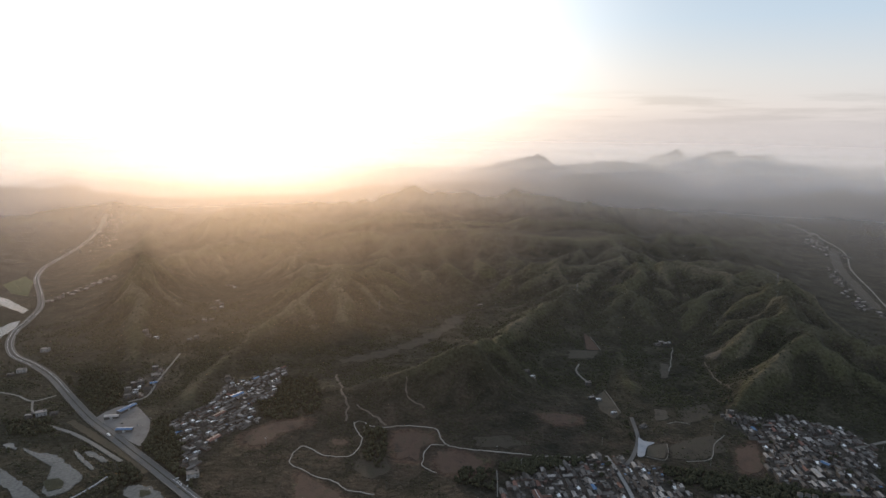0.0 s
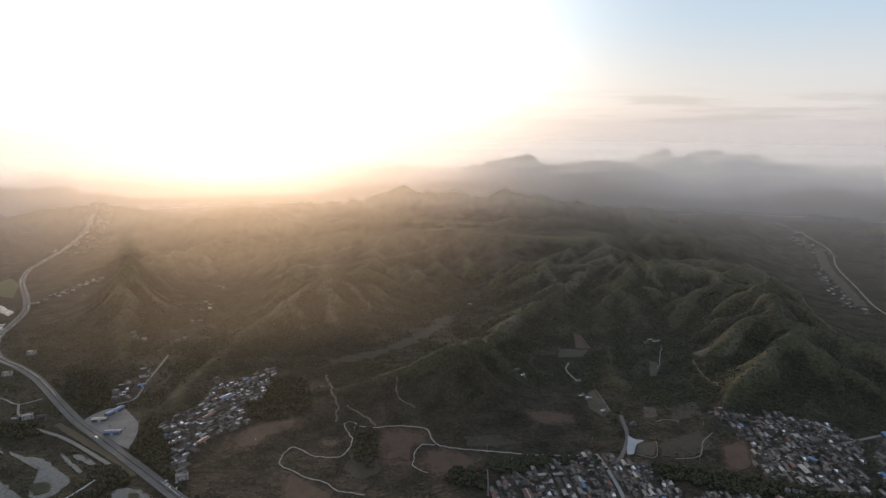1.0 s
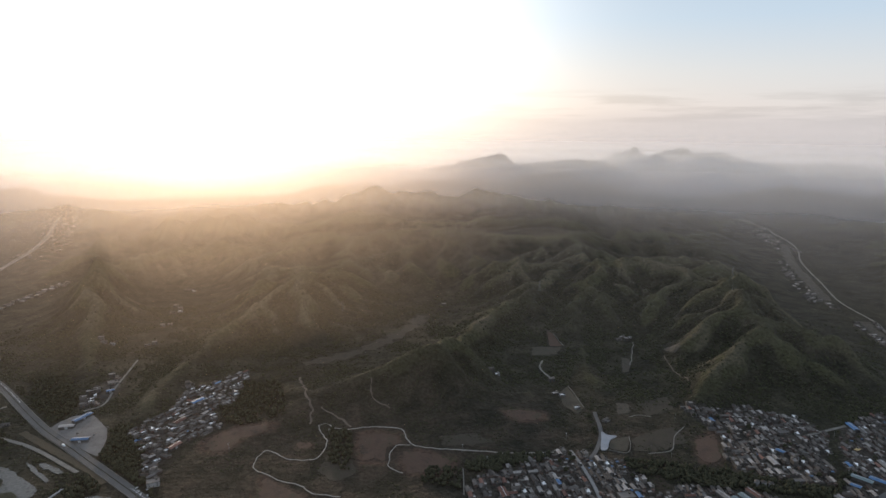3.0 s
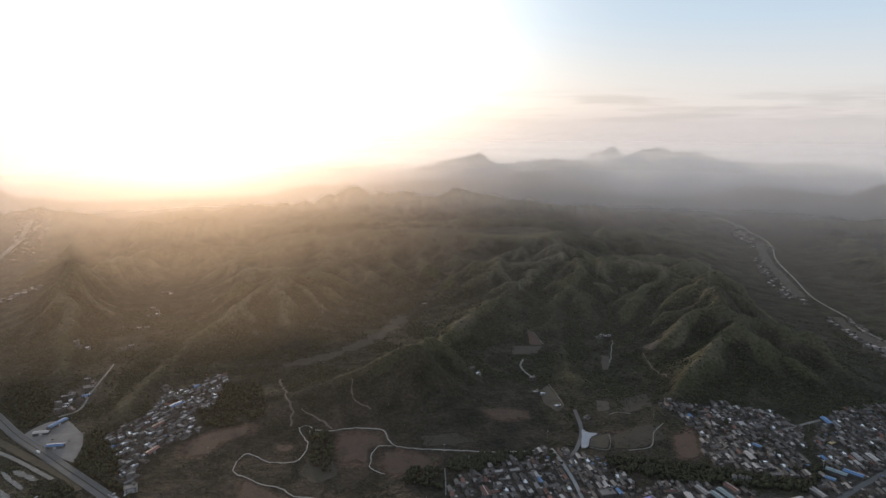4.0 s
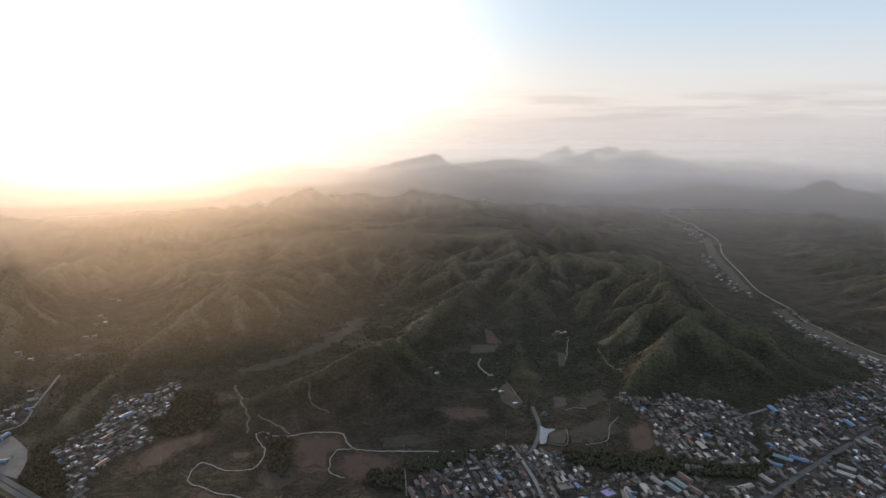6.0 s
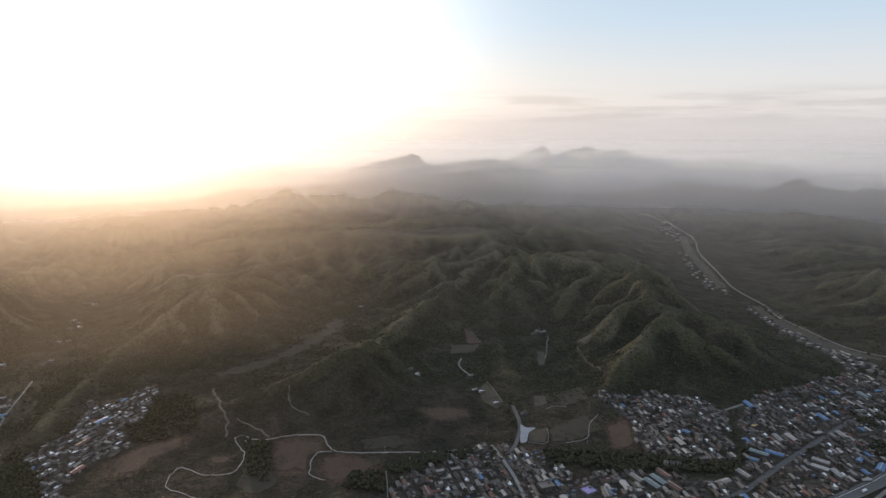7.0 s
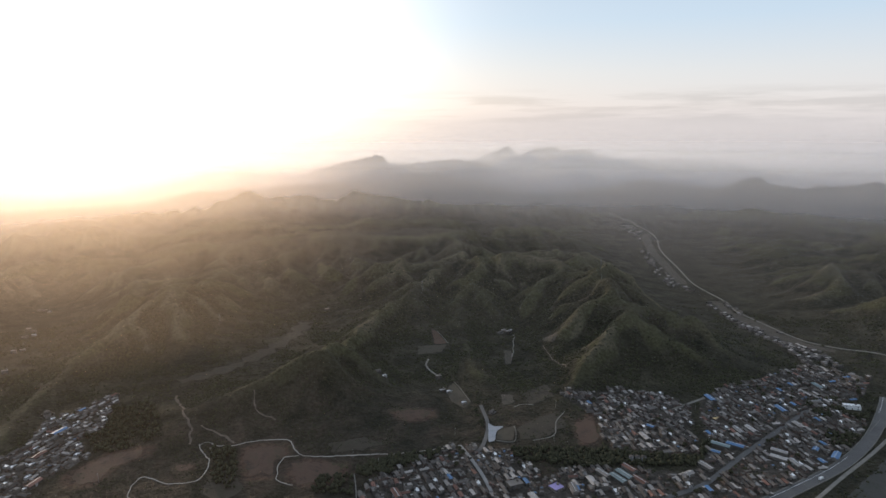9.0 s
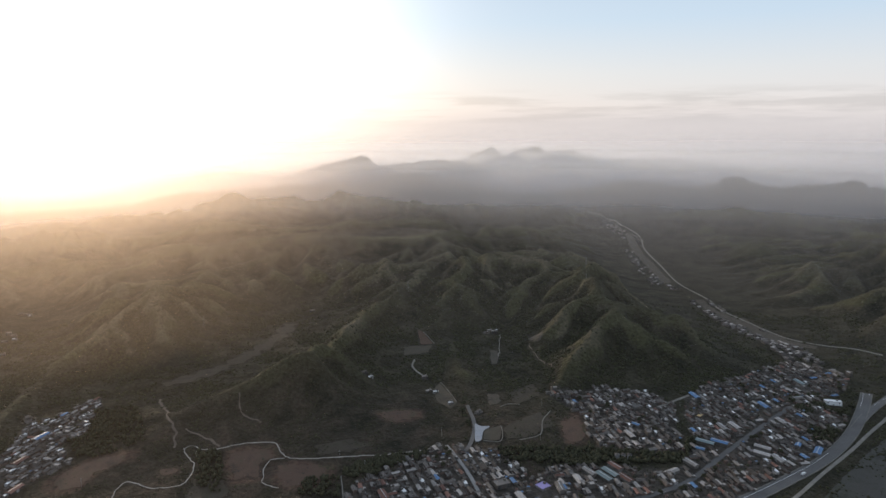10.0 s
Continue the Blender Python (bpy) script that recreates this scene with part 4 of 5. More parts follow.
def plant():
    x, y, rng = scatter(300000, 5, (-1100, 1300), (550, 1700), scrub_keep)
    r = (0.8 + 1.7 * rng.uniform(0, 1, len(x)) ** 2.0) * (1 + 0.35 * smooth(1000, 1700, np.hypot(x, y)))
    r = r * (1 - 0.35 * smooth(280, 160, line_distance(x, y, BENCH)[0]))
    p = np.stack([x, y, ground(x, y) - 0.3, r, r * rng.uniform(0.7, 1.3, len(x))], 1)
    fresh = rng.uniform(0, 1, len(p)) < 0.22 + 0.25 * perlin(x, y, 120, 84)
    woods("scrub", p[~fresh], "dark green scrub and low trees on the slopes", LEAF, 11)
    woods("bushes", p[fresh], "fresh yellow-green bushes on the slopes", LEAF_FRESH, 17)
    xs, ys = [], []
    for area, n in ((GROVE, 1100), (GROVE_B, 700), (GROVE_C, 560), (GROVE_D, 420), (GROVE_E, 230), (GROVE_F, 170), (GROVE_G, 520), (GROVE_H, 200), (GROVE_I, 150), (GROVE_J, 230), (GROVE_K, 180)):
        ax = [q[0] for q in area]
        ay = [q[1] for q in area]
        gx, gy = rng.uniform(min(ax), max(ax), n * 8), rng.uniform(min(ay), max(ay), n * 8)
        ok = inside(gx + 7 * perlin(gx, gy, 20, 85), gy + 7 * perlin(gx, gy, 20, 86), area) & (perlin(gx, gy, 14, 87) > -0.42)
        ok &= np.array([free(a, b) for a, b in zip(gx, gy)])
        xs.append(gx[ok][:n])
        ys.append(gy[ok][:n])
    x, y = np.concatenate(xs), np.concatenate(ys)
    r = rng.uniform(1.2, 2.9, len(x))
    woods("grove", np.stack([x, y, ground(x, y) + r, r, r * rng.uniform(1.0, 1.7, len(x))], 1), "dense grove of dark green trees beside the town", LEAF, 23)



# ---- houses ----
def part(name, bm, mat, parent, label=""):
    """One mesh object under a thing or a part."""
    bmesh.ops.recalc_face_normals(bm, faces=bm.faces)
    me = bpy.data.meshes.new(name)
    bm.to_mesh(me)
    bm.free()
    me.materials.append(mat)
    ob = new(name, me)
    ob.parent = parent
    if label:
        ob["label"] = label
    return ob


def box(bm, x0, x1, y0, y1, z0, z1):
    v = [bm.verts.new(c) for c in ((x0, y0, z0), (x1, y0, z0), (x1, y1, z0), (x0, y1, z0), (x0, y0, z1), (x1, y0, z1), (x1, y1, z1), (x0, y1, z1))]
    for f in ((0, 3, 2, 1), (4, 5, 6, 7), (0, 1, 5, 4), (1, 2, 6, 5), (2, 3, 7, 6), (3, 0, 4, 7)):
        bm.faces.new([v[i] for i in f])


def boxes(*dims):
    bm = bmesh.new()
    for d in dims:
        box(bm, *d)
    return bm


def gable(x0, x1, y0, y1, z, rise, over=0.5, thick=0.25):
    """A saddle roof with its ridge along x."""
    bm = bmesh.new()
    ym = (y0 + y1) / 2
    prof = [(y0 - over, z - over * rise / (ym - y0)), (ym, z + rise), (y1 + over, z - over * rise / (ym - y0))]
    prof += [(y, q + thick) for y, q in reversed(prof)]
    ends = [[bm.verts.new((x, y, q)) for y, q in prof] for x in (x0 - over, x1 + over)]
    n = len(prof)
    for i in range(n):
        bm.faces.new((ends[0][i], ends[0][(i + 1) % n], ends[1][(i + 1) % n], ends[1][i]))
    for e in ends:
        bm.faces.new((e[0], e[1], e[4], e[5]))
        bm.faces.new((e[1], e[2], e[3], e[4]))
    return bm


def gable_walls(x0, x1, y0, y1, z0, z, rise):
    bm = bmesh.new()
    ym = (y0 + y1) / 2
    prof = [(y0, z0), (y1, z0), (y1, z), (ym, z + rise), (y0, z)]
    ends = [[bm.verts.new((x, y, q)) for y, q in prof] for x in (x0, x1)]
    for i in range(5):
        bm.faces.new((ends[0][i], ends[0][(i + 1) % 5], ends[1][(i + 1) % 5], ends[1][i]))
    for e in ends:
        bm.faces.new(e)
    return bm


def empty(name, label, category, group=""):
    return tagged(new(name), label, category, group)


def courtyard_house(w, d, h, rise, wall, roof, words, wing=True, wing_roof=None, yard=3.4):
    """A one-storey village house with a small walled yard; the front faces -y."""
    ob = empty("courtyard_house", words, "house", "village houses")
    part("wall", gable_walls(-w / 2, w / 2, 0, d, -2, h, rise), wall, ob)
    part("roof", gable(-w / 2, w / 2, 0, d, h, rise, 0.4, 0.22), roof, ob)
    part("door", boxes((-0.7, 0.7, -0.08, 0.02, -0.5, 2.2)), TIMBER, ob, "dark timber door")
    for x in (-w * 0.3, w * 0.3):
        part("window", boxes((x - 1.0, x + 1.0, -0.06, 0.02, 0.9, 2.4)), GLASS, ob)
    if wing:
        part("wing", boxes((-w / 2, -w / 2 + 3.2, -yard, -0.3, -2, 2.6)), wall, ob)
        part("wing_roof", boxes((-w / 2 - 0.2, -w / 2 + 3.4, -yard - 0.2, -0.15, 2.6, 2.82)), wing_roof or ROOF_PALE, ob, "flat concrete roof of the wing")
    part("yard", boxes((-w / 2 + 3.25, w / 2 - 0.3, -yard + 0.2, -0.15, -2, 0.15)), CONCRETE_YARD, ob, "concrete yard")
    part("yard_wall", boxes((-w / 2 + 3.2, w / 2, -yard - 0.05, -yard + 0.18, -2, 2.0), (w / 2 - 0.25, w / 2, -yard + 0.2, -0.1, -2, 2.0)), WALL_PALE_SHADED if wing else WALL_BRICK, ob, "low yard wall")
    return ob


def flat_house(w, d, floors, wall, roof, words):
    """A flat-roofed house with a parapet; the front faces -y."""
    h = 3.1 * floors
    ob = empty("flat_house", words, "house", "flat-roofed houses")
    part("wall", boxes((-w / 2, w / 2, 0, d, -2, h)), wall, ob)
    part("roof", boxes((-w / 2 - 0.3, w / 2 + 0.3, -0.3, d + 0.3, h, h + 0.25)), roof, ob)
    part("parapet", boxes((-w / 2 - 0.3, w / 2 + 0.3, -0.3, -0.05, h + 0.25, h + 0.8), (-w / 2 - 0.3, w / 2 + 0.3, d + 0.05, d + 0.3, h + 0.25, h + 0.8),
                          (-w / 2 - 0.3, -w / 2 - 0.05, -0.05, d + 0.05, h + 0.25, h + 0.8), (w / 2 + 0.05, w / 2 + 0.3, -0.05, d + 0.05, h + 0.25, h + 0.8)), WALL_PALE_SHADED, ob)
    if w > 6:
        part("stair_hut", boxes((w * 0.2, w * 0.2 + 2.6, d * 0.55, d * 0.55 + 3, h + 0.25, h + 2.5)), WALL_PALE_SHADED, ob)
    part("door", boxes((-0.8, 0.8, -0.08, 0.02, -0.5, 2.2)), TIMBER, ob, "dark timber door")
    for f in range(floors):
        for x in (-w * 0.33, w * 0.33):
            part("window", boxes((x - 1.0, x + 1.0, -0.06, 0.02, 3.1 * f + 0.9, 3.1 * f + 2.3)), GLASS, ob)
    return ob


def shed(w, d, h, rise, roof, words, name="shed"):
    """A long workshop shed with a shallow steel roof; its ridge runs along x."""
    ob = empty(name, words, "shed", "workshop sheds")
    part("wall", gable_walls(-w / 2, w / 2, -d / 2, d / 2, -2, h, rise), WALL_PALE_SHADED, ob)
    part("roof", gable(-w / 2, w / 2, -d / 2, d / 2, h, rise, 0.6, 0.2), roof, ob)
    part("ridge_cap", boxes((-w / 2 - 0.6, w / 2 + 0.6, -0.35, 0.35, h + rise + 0.12, h + rise + 0.32)), STEEL, ob)
    part("gate", boxes((-2.2, 2.2, -d / 2 - 0.1, -d / 2 + 0.02, -0.5, 3.2)), STEEL, ob, "grey steel roller gate")
    for x in np.arange(-w / 2 + 3, w / 2 - 2, 6):
        if abs(x) > 4:
            part("window", boxes((x - 0.9, x + 0.9, -d / 2 - 0.06, -d / 2 + 0.02, 1.6, 2.6)), GLASS, ob)
    return ob


def put(ob, x, y, turn, used):
    """Moves a prototype to its first place and copies it to the next ones."""
    m = pose(x, y, float(ground(x, y)) + 0.25, 0, 0, turn)
    if ob not in used:
        used.add(ob)
        ob.matrix_basis = m
        return ob
    return copy_thing(ob, m)


USED = set()
GREY = "low village house with a weathered grey tiled roof and yard"
COURTS = [
    courtyard_house(13.6, 5.2, 3.0, 1.5, WALL_BRICK, ROOF_GREY, GREY),
    courtyard_house(12.6, 5.0, 2.9, 1.4, WALL_PALE_SHADED, ROOF_GREY, GREY, wing_roof=ROOF_GREY),
    courtyard_house(14.4, 5.2, 3.0, 1.6, WALL_BRICK, ROOF_GREY, GREY, wing=False),
    courtyard_house(13.0, 5.0, 3.0, 1.4, WALL_PALE_SHADED, ROOF_RED, "low village house with a red-brown tiled roof and yard"),
    courtyard_house(13.2, 5.2, 3.0, 0.9, WALL_PALE_SHADED, ROOF_BLUE, "low village house with a blue steel roof and yard"),
    courtyard_house(13.4, 5.0, 2.9, 1.2, WALL_PALE_SHADED, ROOF_PALE, "low village house with a pale concrete-tiled roof and yard"),
]
FLATS = [
    flat_house(11.4, 5.4, 1, WALL_PALE_SHADED, ROOF_PALE, "one-storey house with a pale flat concrete roof"),
    flat_house(10.6, 6.4, 2, WALL_PALE_SHADED, ROOF_PALE, "two-storey pale house with a flat concrete roof"),
    flat_house(12.0, 5.2, 1, WALL_BRICK, CONCRETE_YARD, "one-storey brick house with a dull grey flat roof"),
    flat_house(9.6, 5.0, 1, WHITEWASH_SHADED, PAINT_WHITE, "small white-painted house with a white flat roof"),
    flat_house(5.2, 3.8, 1, WALL_BRICK, ROOF_GREY, "small outbuilding with a dark flat roof"),
]
SHEDS = [
    shed(24, 9, 4.5, 1.2, ROOF_BLUE, "long workshop shed with a bright blue steel roof"),
    shed(22, 8.5, 4.2, 1.2, ROOF_PALE, "long workshop shed with a pale grey roof"),
    shed(26, 9, 4.5, 1.2, ROOF_TEAL, "long workshop shed with a grey-green steel roof"),
    shed(22, 9, 4.2, 1.4, ROOF_RED, "long workshop shed with a red-brown roof"),
    shed(12, 7, 3.6, 1.0, ROOF_BLUE, "small shed with a bright blue steel roof"),
    shed(34, 9, 4.5, 1.0, ROOF_BLUE, "very long depot shed with a bright blue steel roof"),
]
HUTS = [
    flat_house(4.6, 3.2, 1, WALL_BRICK, ROOF_GREY, "small brick hut with a dark flat roof"),
    flat_house(5.2, 3.4, 1, WALL_PALE_SHADED, ROOF_PALE, "small hut with a pale flat concrete roof"),
    flat_house(4.2, 3.0, 1, WALL_BRICK, ROOF_RED, "small brick hut with a red-brown roof"),
    flat_house(4.4, 3.2, 1, WALL_PALE_SHADED, ROOF_BLUE, "small hut with a blue steel roof"),
]
WAITING = []        # village houses yet to be built: kind, place and turn
BUILT = []          # centre and half size of every building so far


def room_for(x, y, r):
    return all((x - a) ** 2 + (y - b) ** 2 > (r + s) ** 2 for a, b, s in BUILT)


def place(proto, x, y, turn, r):
    BUILT.append((x, y, r))
    take(x, y - 2, r + 1)
    return put(proto, x, y, turn, USED)


def settle(area, seed, turn, px, py, density, mix, gaps=0.45, askew=4.0, bright=False):
    """Fills an outline with rows of houses. mix: shares of courtyard houses, flat-roofed houses and sheds. bright: more
    white roofs, in place of sky shine.
    """
    rng = random.Random(seed)
    c, s = math.cos(radians(turn)), math.sin(radians(turn))
    mx, my = np.mean([p[0] for p in area]), np.mean([p[1] for p in area])
    v, row = -340.0, 0
    while v < 340:
        row += 1
        v += py + (3.2 if row % 2 else 0.0)             # a lane behind every second row
        u, lot = -500.0, 0
        while u < 500:
            lot += 1
            u += px + (5.0 if lot % 4 == 0 else 0.0)    # a cross lane after every fourth house
            uu, vv = u + rng.uniform(-0.7, 0.7), v + rng.uniform(-0.9, 0.9)
            x, y = mx + uu * c - vv * s, my + uu * s + vv * c
            if float(perlin(x, y, 46, 90 + seed)) > gaps:
                continue
            if not inside(np.array(x), np.array(y), area) or rng.random() > density:
                continue
            if not free(x, y) or not room_for(x, y, 3.9):
                continue
            kind = rng.random()
            t = turn + rng.choice((0, 0, 180, 180, 0, 180, 0, 90)) + rng.uniform(-askew, askew)
            if kind < mix[0]:
                proto = rng.choices(COURTS, (28, 18, 18, 8, 3, 25))[0]
            elif kind < mix[1]:
                # the larger white share paints in sky shining off village roofs
                proto = rng.choices(FLATS, (28, 20, 8, 38, 8) if bright else (26, 16, 18, 20, 20))[0]
            else:
                proto = rng.choices(SHEDS[:5], (1, 6, 2, 3, 1))[0]
            for k in (-3.4, 3.4):
                BUILT.append((x + k * math.cos(radians(t)), y + k * math.sin(radians(t)), 3.6 if proto not in SHEDS[:4] else 6.0))
            take(x, y - 1, 4)
            WAITING.append((proto, x, y, t))


# works and halls that stand out in the town
LANDMARKS = [
    (SHEDS[5], -523, 1018, 68), (SHEDS[0], -492, 945, 4), (SHEDS[1], -534, 990, 8),
    (SHEDS[0], 760, 714, 35), (SHEDS[4], 747, 738, 35), (SHEDS[0], 639, 776, 128), (SHEDS[4], 599, 767, 128), (SHEDS[2], 618, 782, 128),
    (SHEDS[1], 676, 730, 125), (SHEDS[1], 690, 745, 125), (SHEDS[3], 450, 724, 105), (SHEDS[3], 452, 755, 105), (SHEDS[2], 437, 742, 105), (SHEDS[2], 424, 735, 105), (SHEDS[1], 410, 752, 105),
    (SHEDS[4], 549, 861, 120), (SHEDS[1], 520, 722, 15), (SHEDS[1], 560, 735, 100),
    (SHEDS[4], -522, 1118, 30),
]
for proto, x, y, turn in LANDMARKS:
    place(proto, x, y, turn, 9 if proto is not SHEDS[4] else 6)
WHITE_HALL = flat_house(26, 10, 2, PAINT_WHITE, PAINT_WHITE, "long white two-storey hall with a flat roof")
place(WHITE_HALL, 910, 834, -30, 14)
OFFICE = flat_house(20, 13, 2, WALL_PALE_SHADED, CONCRETE_YARD, "two-storey office with a dull flat roof and white walls")
place(OFFICE, 283, 748, 8, 12)
PALE_HALL = flat_house(17, 14, 1, WALL_PALE_SHADED, ROOF_PALE, "large hall with a wide pale flat roof")
place(PALE_HALL, 587, 915, 10, 11)
place(PALE_HALL, -530, 1150, 30, 10)
COURT = flat_house(16, 15, 1, WALL_PALE_SHADED, ROOF_PURPLE, "hall with a mauve painted flat roof")
place(COURT, 337, 730, 20, 11)
OCHRE = flat_house(12, 6, 1, WALL_BRICK, ROOF_TAN, "house with an ochre flat roof among grey ones")
place(OCHRE, 668, 858, 25, 7)
BIG_WHITE = flat_house(16, 11, 2, WHITEWASH_SHADED, ROOF_PALE, "large white farmhouse with a pale flat roof")
for x, y, turn in ((-808, 1189, 20), (-832, 1304, 10), (-657, 1003, 30), (-336, 812, 20)):
    place(BIG_WHITE, x, y, turn, 9)

settle(TOWN_A, 1, 96, 13.2, 8.7, 0.95, (0.66, 0.975), 0.42)
settle(TOWN_B, 2, 86, 13.2, 8.5, 0.98, (0.72, 0.99), 0.45)
settle(TOWN_C, 3, 85, 13.3, 8.8, 0.95, (0.74, 0.97), 0.34)
settle(VILL_MID, 4, 62, 11.4, 9.0, 0.95, (0.48, 0.995), 0.6, 9, True)
settle(VILL_WEST, 5, 25, 10.5, 11.0, 0.9, (0.35, 0.98), 0.6, 14, True)


def outbuildings(area, seed, count, turn):
    """Huts and lean-tos in the gaps between the rows."""
    rng = random.Random(seed)
    ax, ay = [q[0] for q in area], [q[1] for q in area]
    for _ in range(count):
        x, y = rng.uniform(min(ax), max(ax)), rng.uniform(min(ay), max(ay))
        if inside(np.array(x), np.array(y), area) and free(x + 6, y) and room_for(x, y, 1.9):
            BUILT.append((x, y, 2.2))
            WAITING.append((rng.choices(HUTS, (3, 2, 2, 1))[0], x, y, turn + rng.choice((0, 90)) + rng.uniform(-4, 4)))


outbuildings(TOWN_A, 11, 900, 96)
outbuildings(TOWN_B, 12, 1000, 86)
outbuildings(TOWN_C, 13, 2600, 85)
outbuildings(VILL_MID, 14, 500, 62)


def build_waiting(singles):
    """The nearest houses stand singly; those further off are joined by material."""
    WAITING.sort(key=lambda w: math.hypot(w[1], w[2]))
    heap = {}
    for n, (proto, x, y, turn) in enumerate(WAITING):
        if n < singles or proto not in USED:
            put(proto, x, y, turn, USED)
            continue
        m = np.array(pose(x, y, float(ground(x, y)) + 0.25, 0, 0, turn))
        for child in proto.children:
            me = child.data
            co = np.empty(len(me.vertices) * 3)
            me.vertices.foreach_get("co", co)
            co = co.reshape(-1, 3) @ m[:3, :3].T + m[:3, 3]
            heap.setdefault((child.name.split(".")[0], me.materials[0]), []).append((co, [tuple(f.vertices) for f in me.polygons]))
    town = tagged(new("town_houses"), "dense grey houses of the farther town quarters", "houses", kind="stuff")
    for (name, mat), pieces in heap.items():
        verts, faces = [], []
        for co, fs in pieces:
            faces += [tuple(i + len(verts) for i in f) for f in fs]
            verts += co.tolist()
        me = bpy.data.meshes.new(name)
        me.from_pydata(verts, [], faces)
        me.materials.append(mat)
        ob = new(name, me)
        ob.parent = town
        ob["kind"] = "stuff"


build_waiting(560)

def round_hall(x, y):
    ob = empty("round_hall", "round pale hall with a tiered roof and ring wall", "hall")
    for name, r0, r1, z, d, mat in (("drum", 5.5, 5.5, 2.0, 6.0, WALL_PALE_SHADED), ("lower_roof", 7.0, 4.2, 5.7, 1.4, ROOF_GREY), ("lantern", 3.6, 3.6, 7.2, 1.8, WALL_PALE_SHADED), ("upper_roof", 4.6, 0.3, 9.2, 2.2, ROOF_GREY)):
        bm = bmesh.new()
        bmesh.ops.create_cone(bm, cap_ends=True, segments=16, radius1=r0, radius2=r1, depth=d, matrix=Matrix.Translation((0, 0, z)))
        part(name, bm, mat, ob)
    bm = bmesh.new()
    for k in range(20):
        a, b = radians(18 * k), radians(18 * k + 18)
        q = [bm.verts.new((r * math.cos(c), r * math.sin(c), z)) for c in (a, b) for r in (10.6, 11.0) for z in (-2.0, 1.8)]
        for f in ((0, 1, 5, 4), (2, 6, 7, 3), (1, 3, 7, 5)):
            bm.faces.new([q[i] for i in f])
    part("ring_wall", bm, WALL_PALE_SHADED, ob)
    ob.matrix_basis = pose(x, y, float(ground(x, y)))
    BUILT.append((x, y, 11))
    take(x, y, 11)


round_hall(-394, 1138)
# single farms in the side valleys
FARMS = [(477, 1359, 10), (490, 1352, 10), (465, 1350, 15), (480, 1340, 0), (-599, 1815, 0), (-588, 1800, 20), (-615, 1822, 0), (-584, 1642, 10), (-570, 1630, 10), (-560, 1600, 0), (-575, 1590, 20),
         (-533, 1358, 20), (-545, 1350, 20), (-615, 1344, 0), (-630, 1340, 0), (-640, 1352, 10), (97, 1629, 0), (168, 1136, 30), (156, 1144, 20), (268, 1128, 0), (262, 1070, 20), (272, 1062, 10),
         (320, 965, 40), (-560, 1480, 10), (-548, 1492, 0), (285, 1010, 15), (640, 1330, 0), (650, 1322, 10), (-820, 1175, 10), (-842, 1296, 0), (-640, 1010, 20), (-672, 992, 10), (-790, 1060, 10)]
for i, (x, y, turn) in enumerate(FARMS):
    if room_for(x, y, 4):
        place((FLATS[0], FLATS[3], COURTS[1], FLATS[1])[i % 4], x, y, turn, 5)


# ---- far villages, too small to tell house from house ----
def far_village(places, label, seed):
    rng = random.Random(seed)
    bms = {"walls": bmesh.new(), "roofs": bmesh.new(), "dark_roofs": bmesh.new()}
    for x, y in places:
        z, a = float(ground(x, y)), radians(rng.choice((0, 15, 90)) + rng.uniform(-8, 8))
        w, d, h = rng.uniform(6, 12), rng.uniform(4.5, 6.5), rng.uniform(2.8, 5.0)
        turn = Matrix.Translation((x, y, z)) @ Matrix.Rotation(a, 4, "Z")
        for bm, piece in ((bms["walls"], gable_walls(-w / 2, w / 2, -d / 2, d / 2, -3, h, 0.9)), (bms[rng.choice(("roofs", "dark_roofs", "dark_roofs"))], gable(-w / 2, w / 2, -d / 2, d / 2, h, 0.9))):
            me = bpy.data.meshes.new("piece")
            piece.transform(turn)
            piece.to_mesh(me)
            piece.free()
            bm.from_mesh(me)
            bpy.data.meshes.remove(me)
        take(x, y, 6)
    ob = tagged(new("far_village"), label, "village", kind="stuff")
    part("walls", bms["walls"], WALL_PALE_SHADED, ob)
    part("roofs", bms["roofs"], ROOF_PALE, ob, "pale grey roofs")
    part("dark_roofs", bms["dark_roofs"], ROOF_GREY, ob, "weathered dark roofs")


def along(pts, count, spread, seed, side=0.0):
    """Places strewn along a line."""
    rng = random.Random(seed)
    c = spline(pts, 8)
    out = []
    for _ in range(count):
        i = rng.randrange(1, len(c))
        d = c[i] - c[i - 1]
        n = np.array([d[1], -d[0]]) / max(np.linalg.norm(d), 1e-6)
        q = c[i] + n * (side + rng.uniform(-spread, spread))
        if free(*q):
            out.append((float(q[0]), float(q[1])))
    return out


far_village(along([(1007, 960), (1040, 1040), (1060, 1130), (1060, 1240), (1080, 1340), (1112, 1450)], 300, 30, 41, -12), "grey and white houses strung along the valley road", 1)
far_village(along([(1120, 1560), (1190, 1760), (1270, 1960), (1340, 2120)], 110, 30, 42, -36), "pale houses on the far side of the valley", 2)
far_village(along([(1420, 2290), (1460, 2480), (1470, 2640)], 90, 34, 43, 0), "pale houses at the head of the valley", 3)
far_village(along([(-1050, 1640), (-1015, 1760), (-985, 1920)], 60, 14, 44, 0), "pale houses along a side valley beside the highway", 4)
far_village(along([(-1330, 2300), (-1360, 2600), (-1480, 2900)], 80, 60, 45, 0), "pale houses of a distant town in the mist", 5)
far_village(along([(-790, 1040), (-760, 1000), (-730, 960)], 14, 14, 46, 0), "pale farmhouses beside the river", 6)



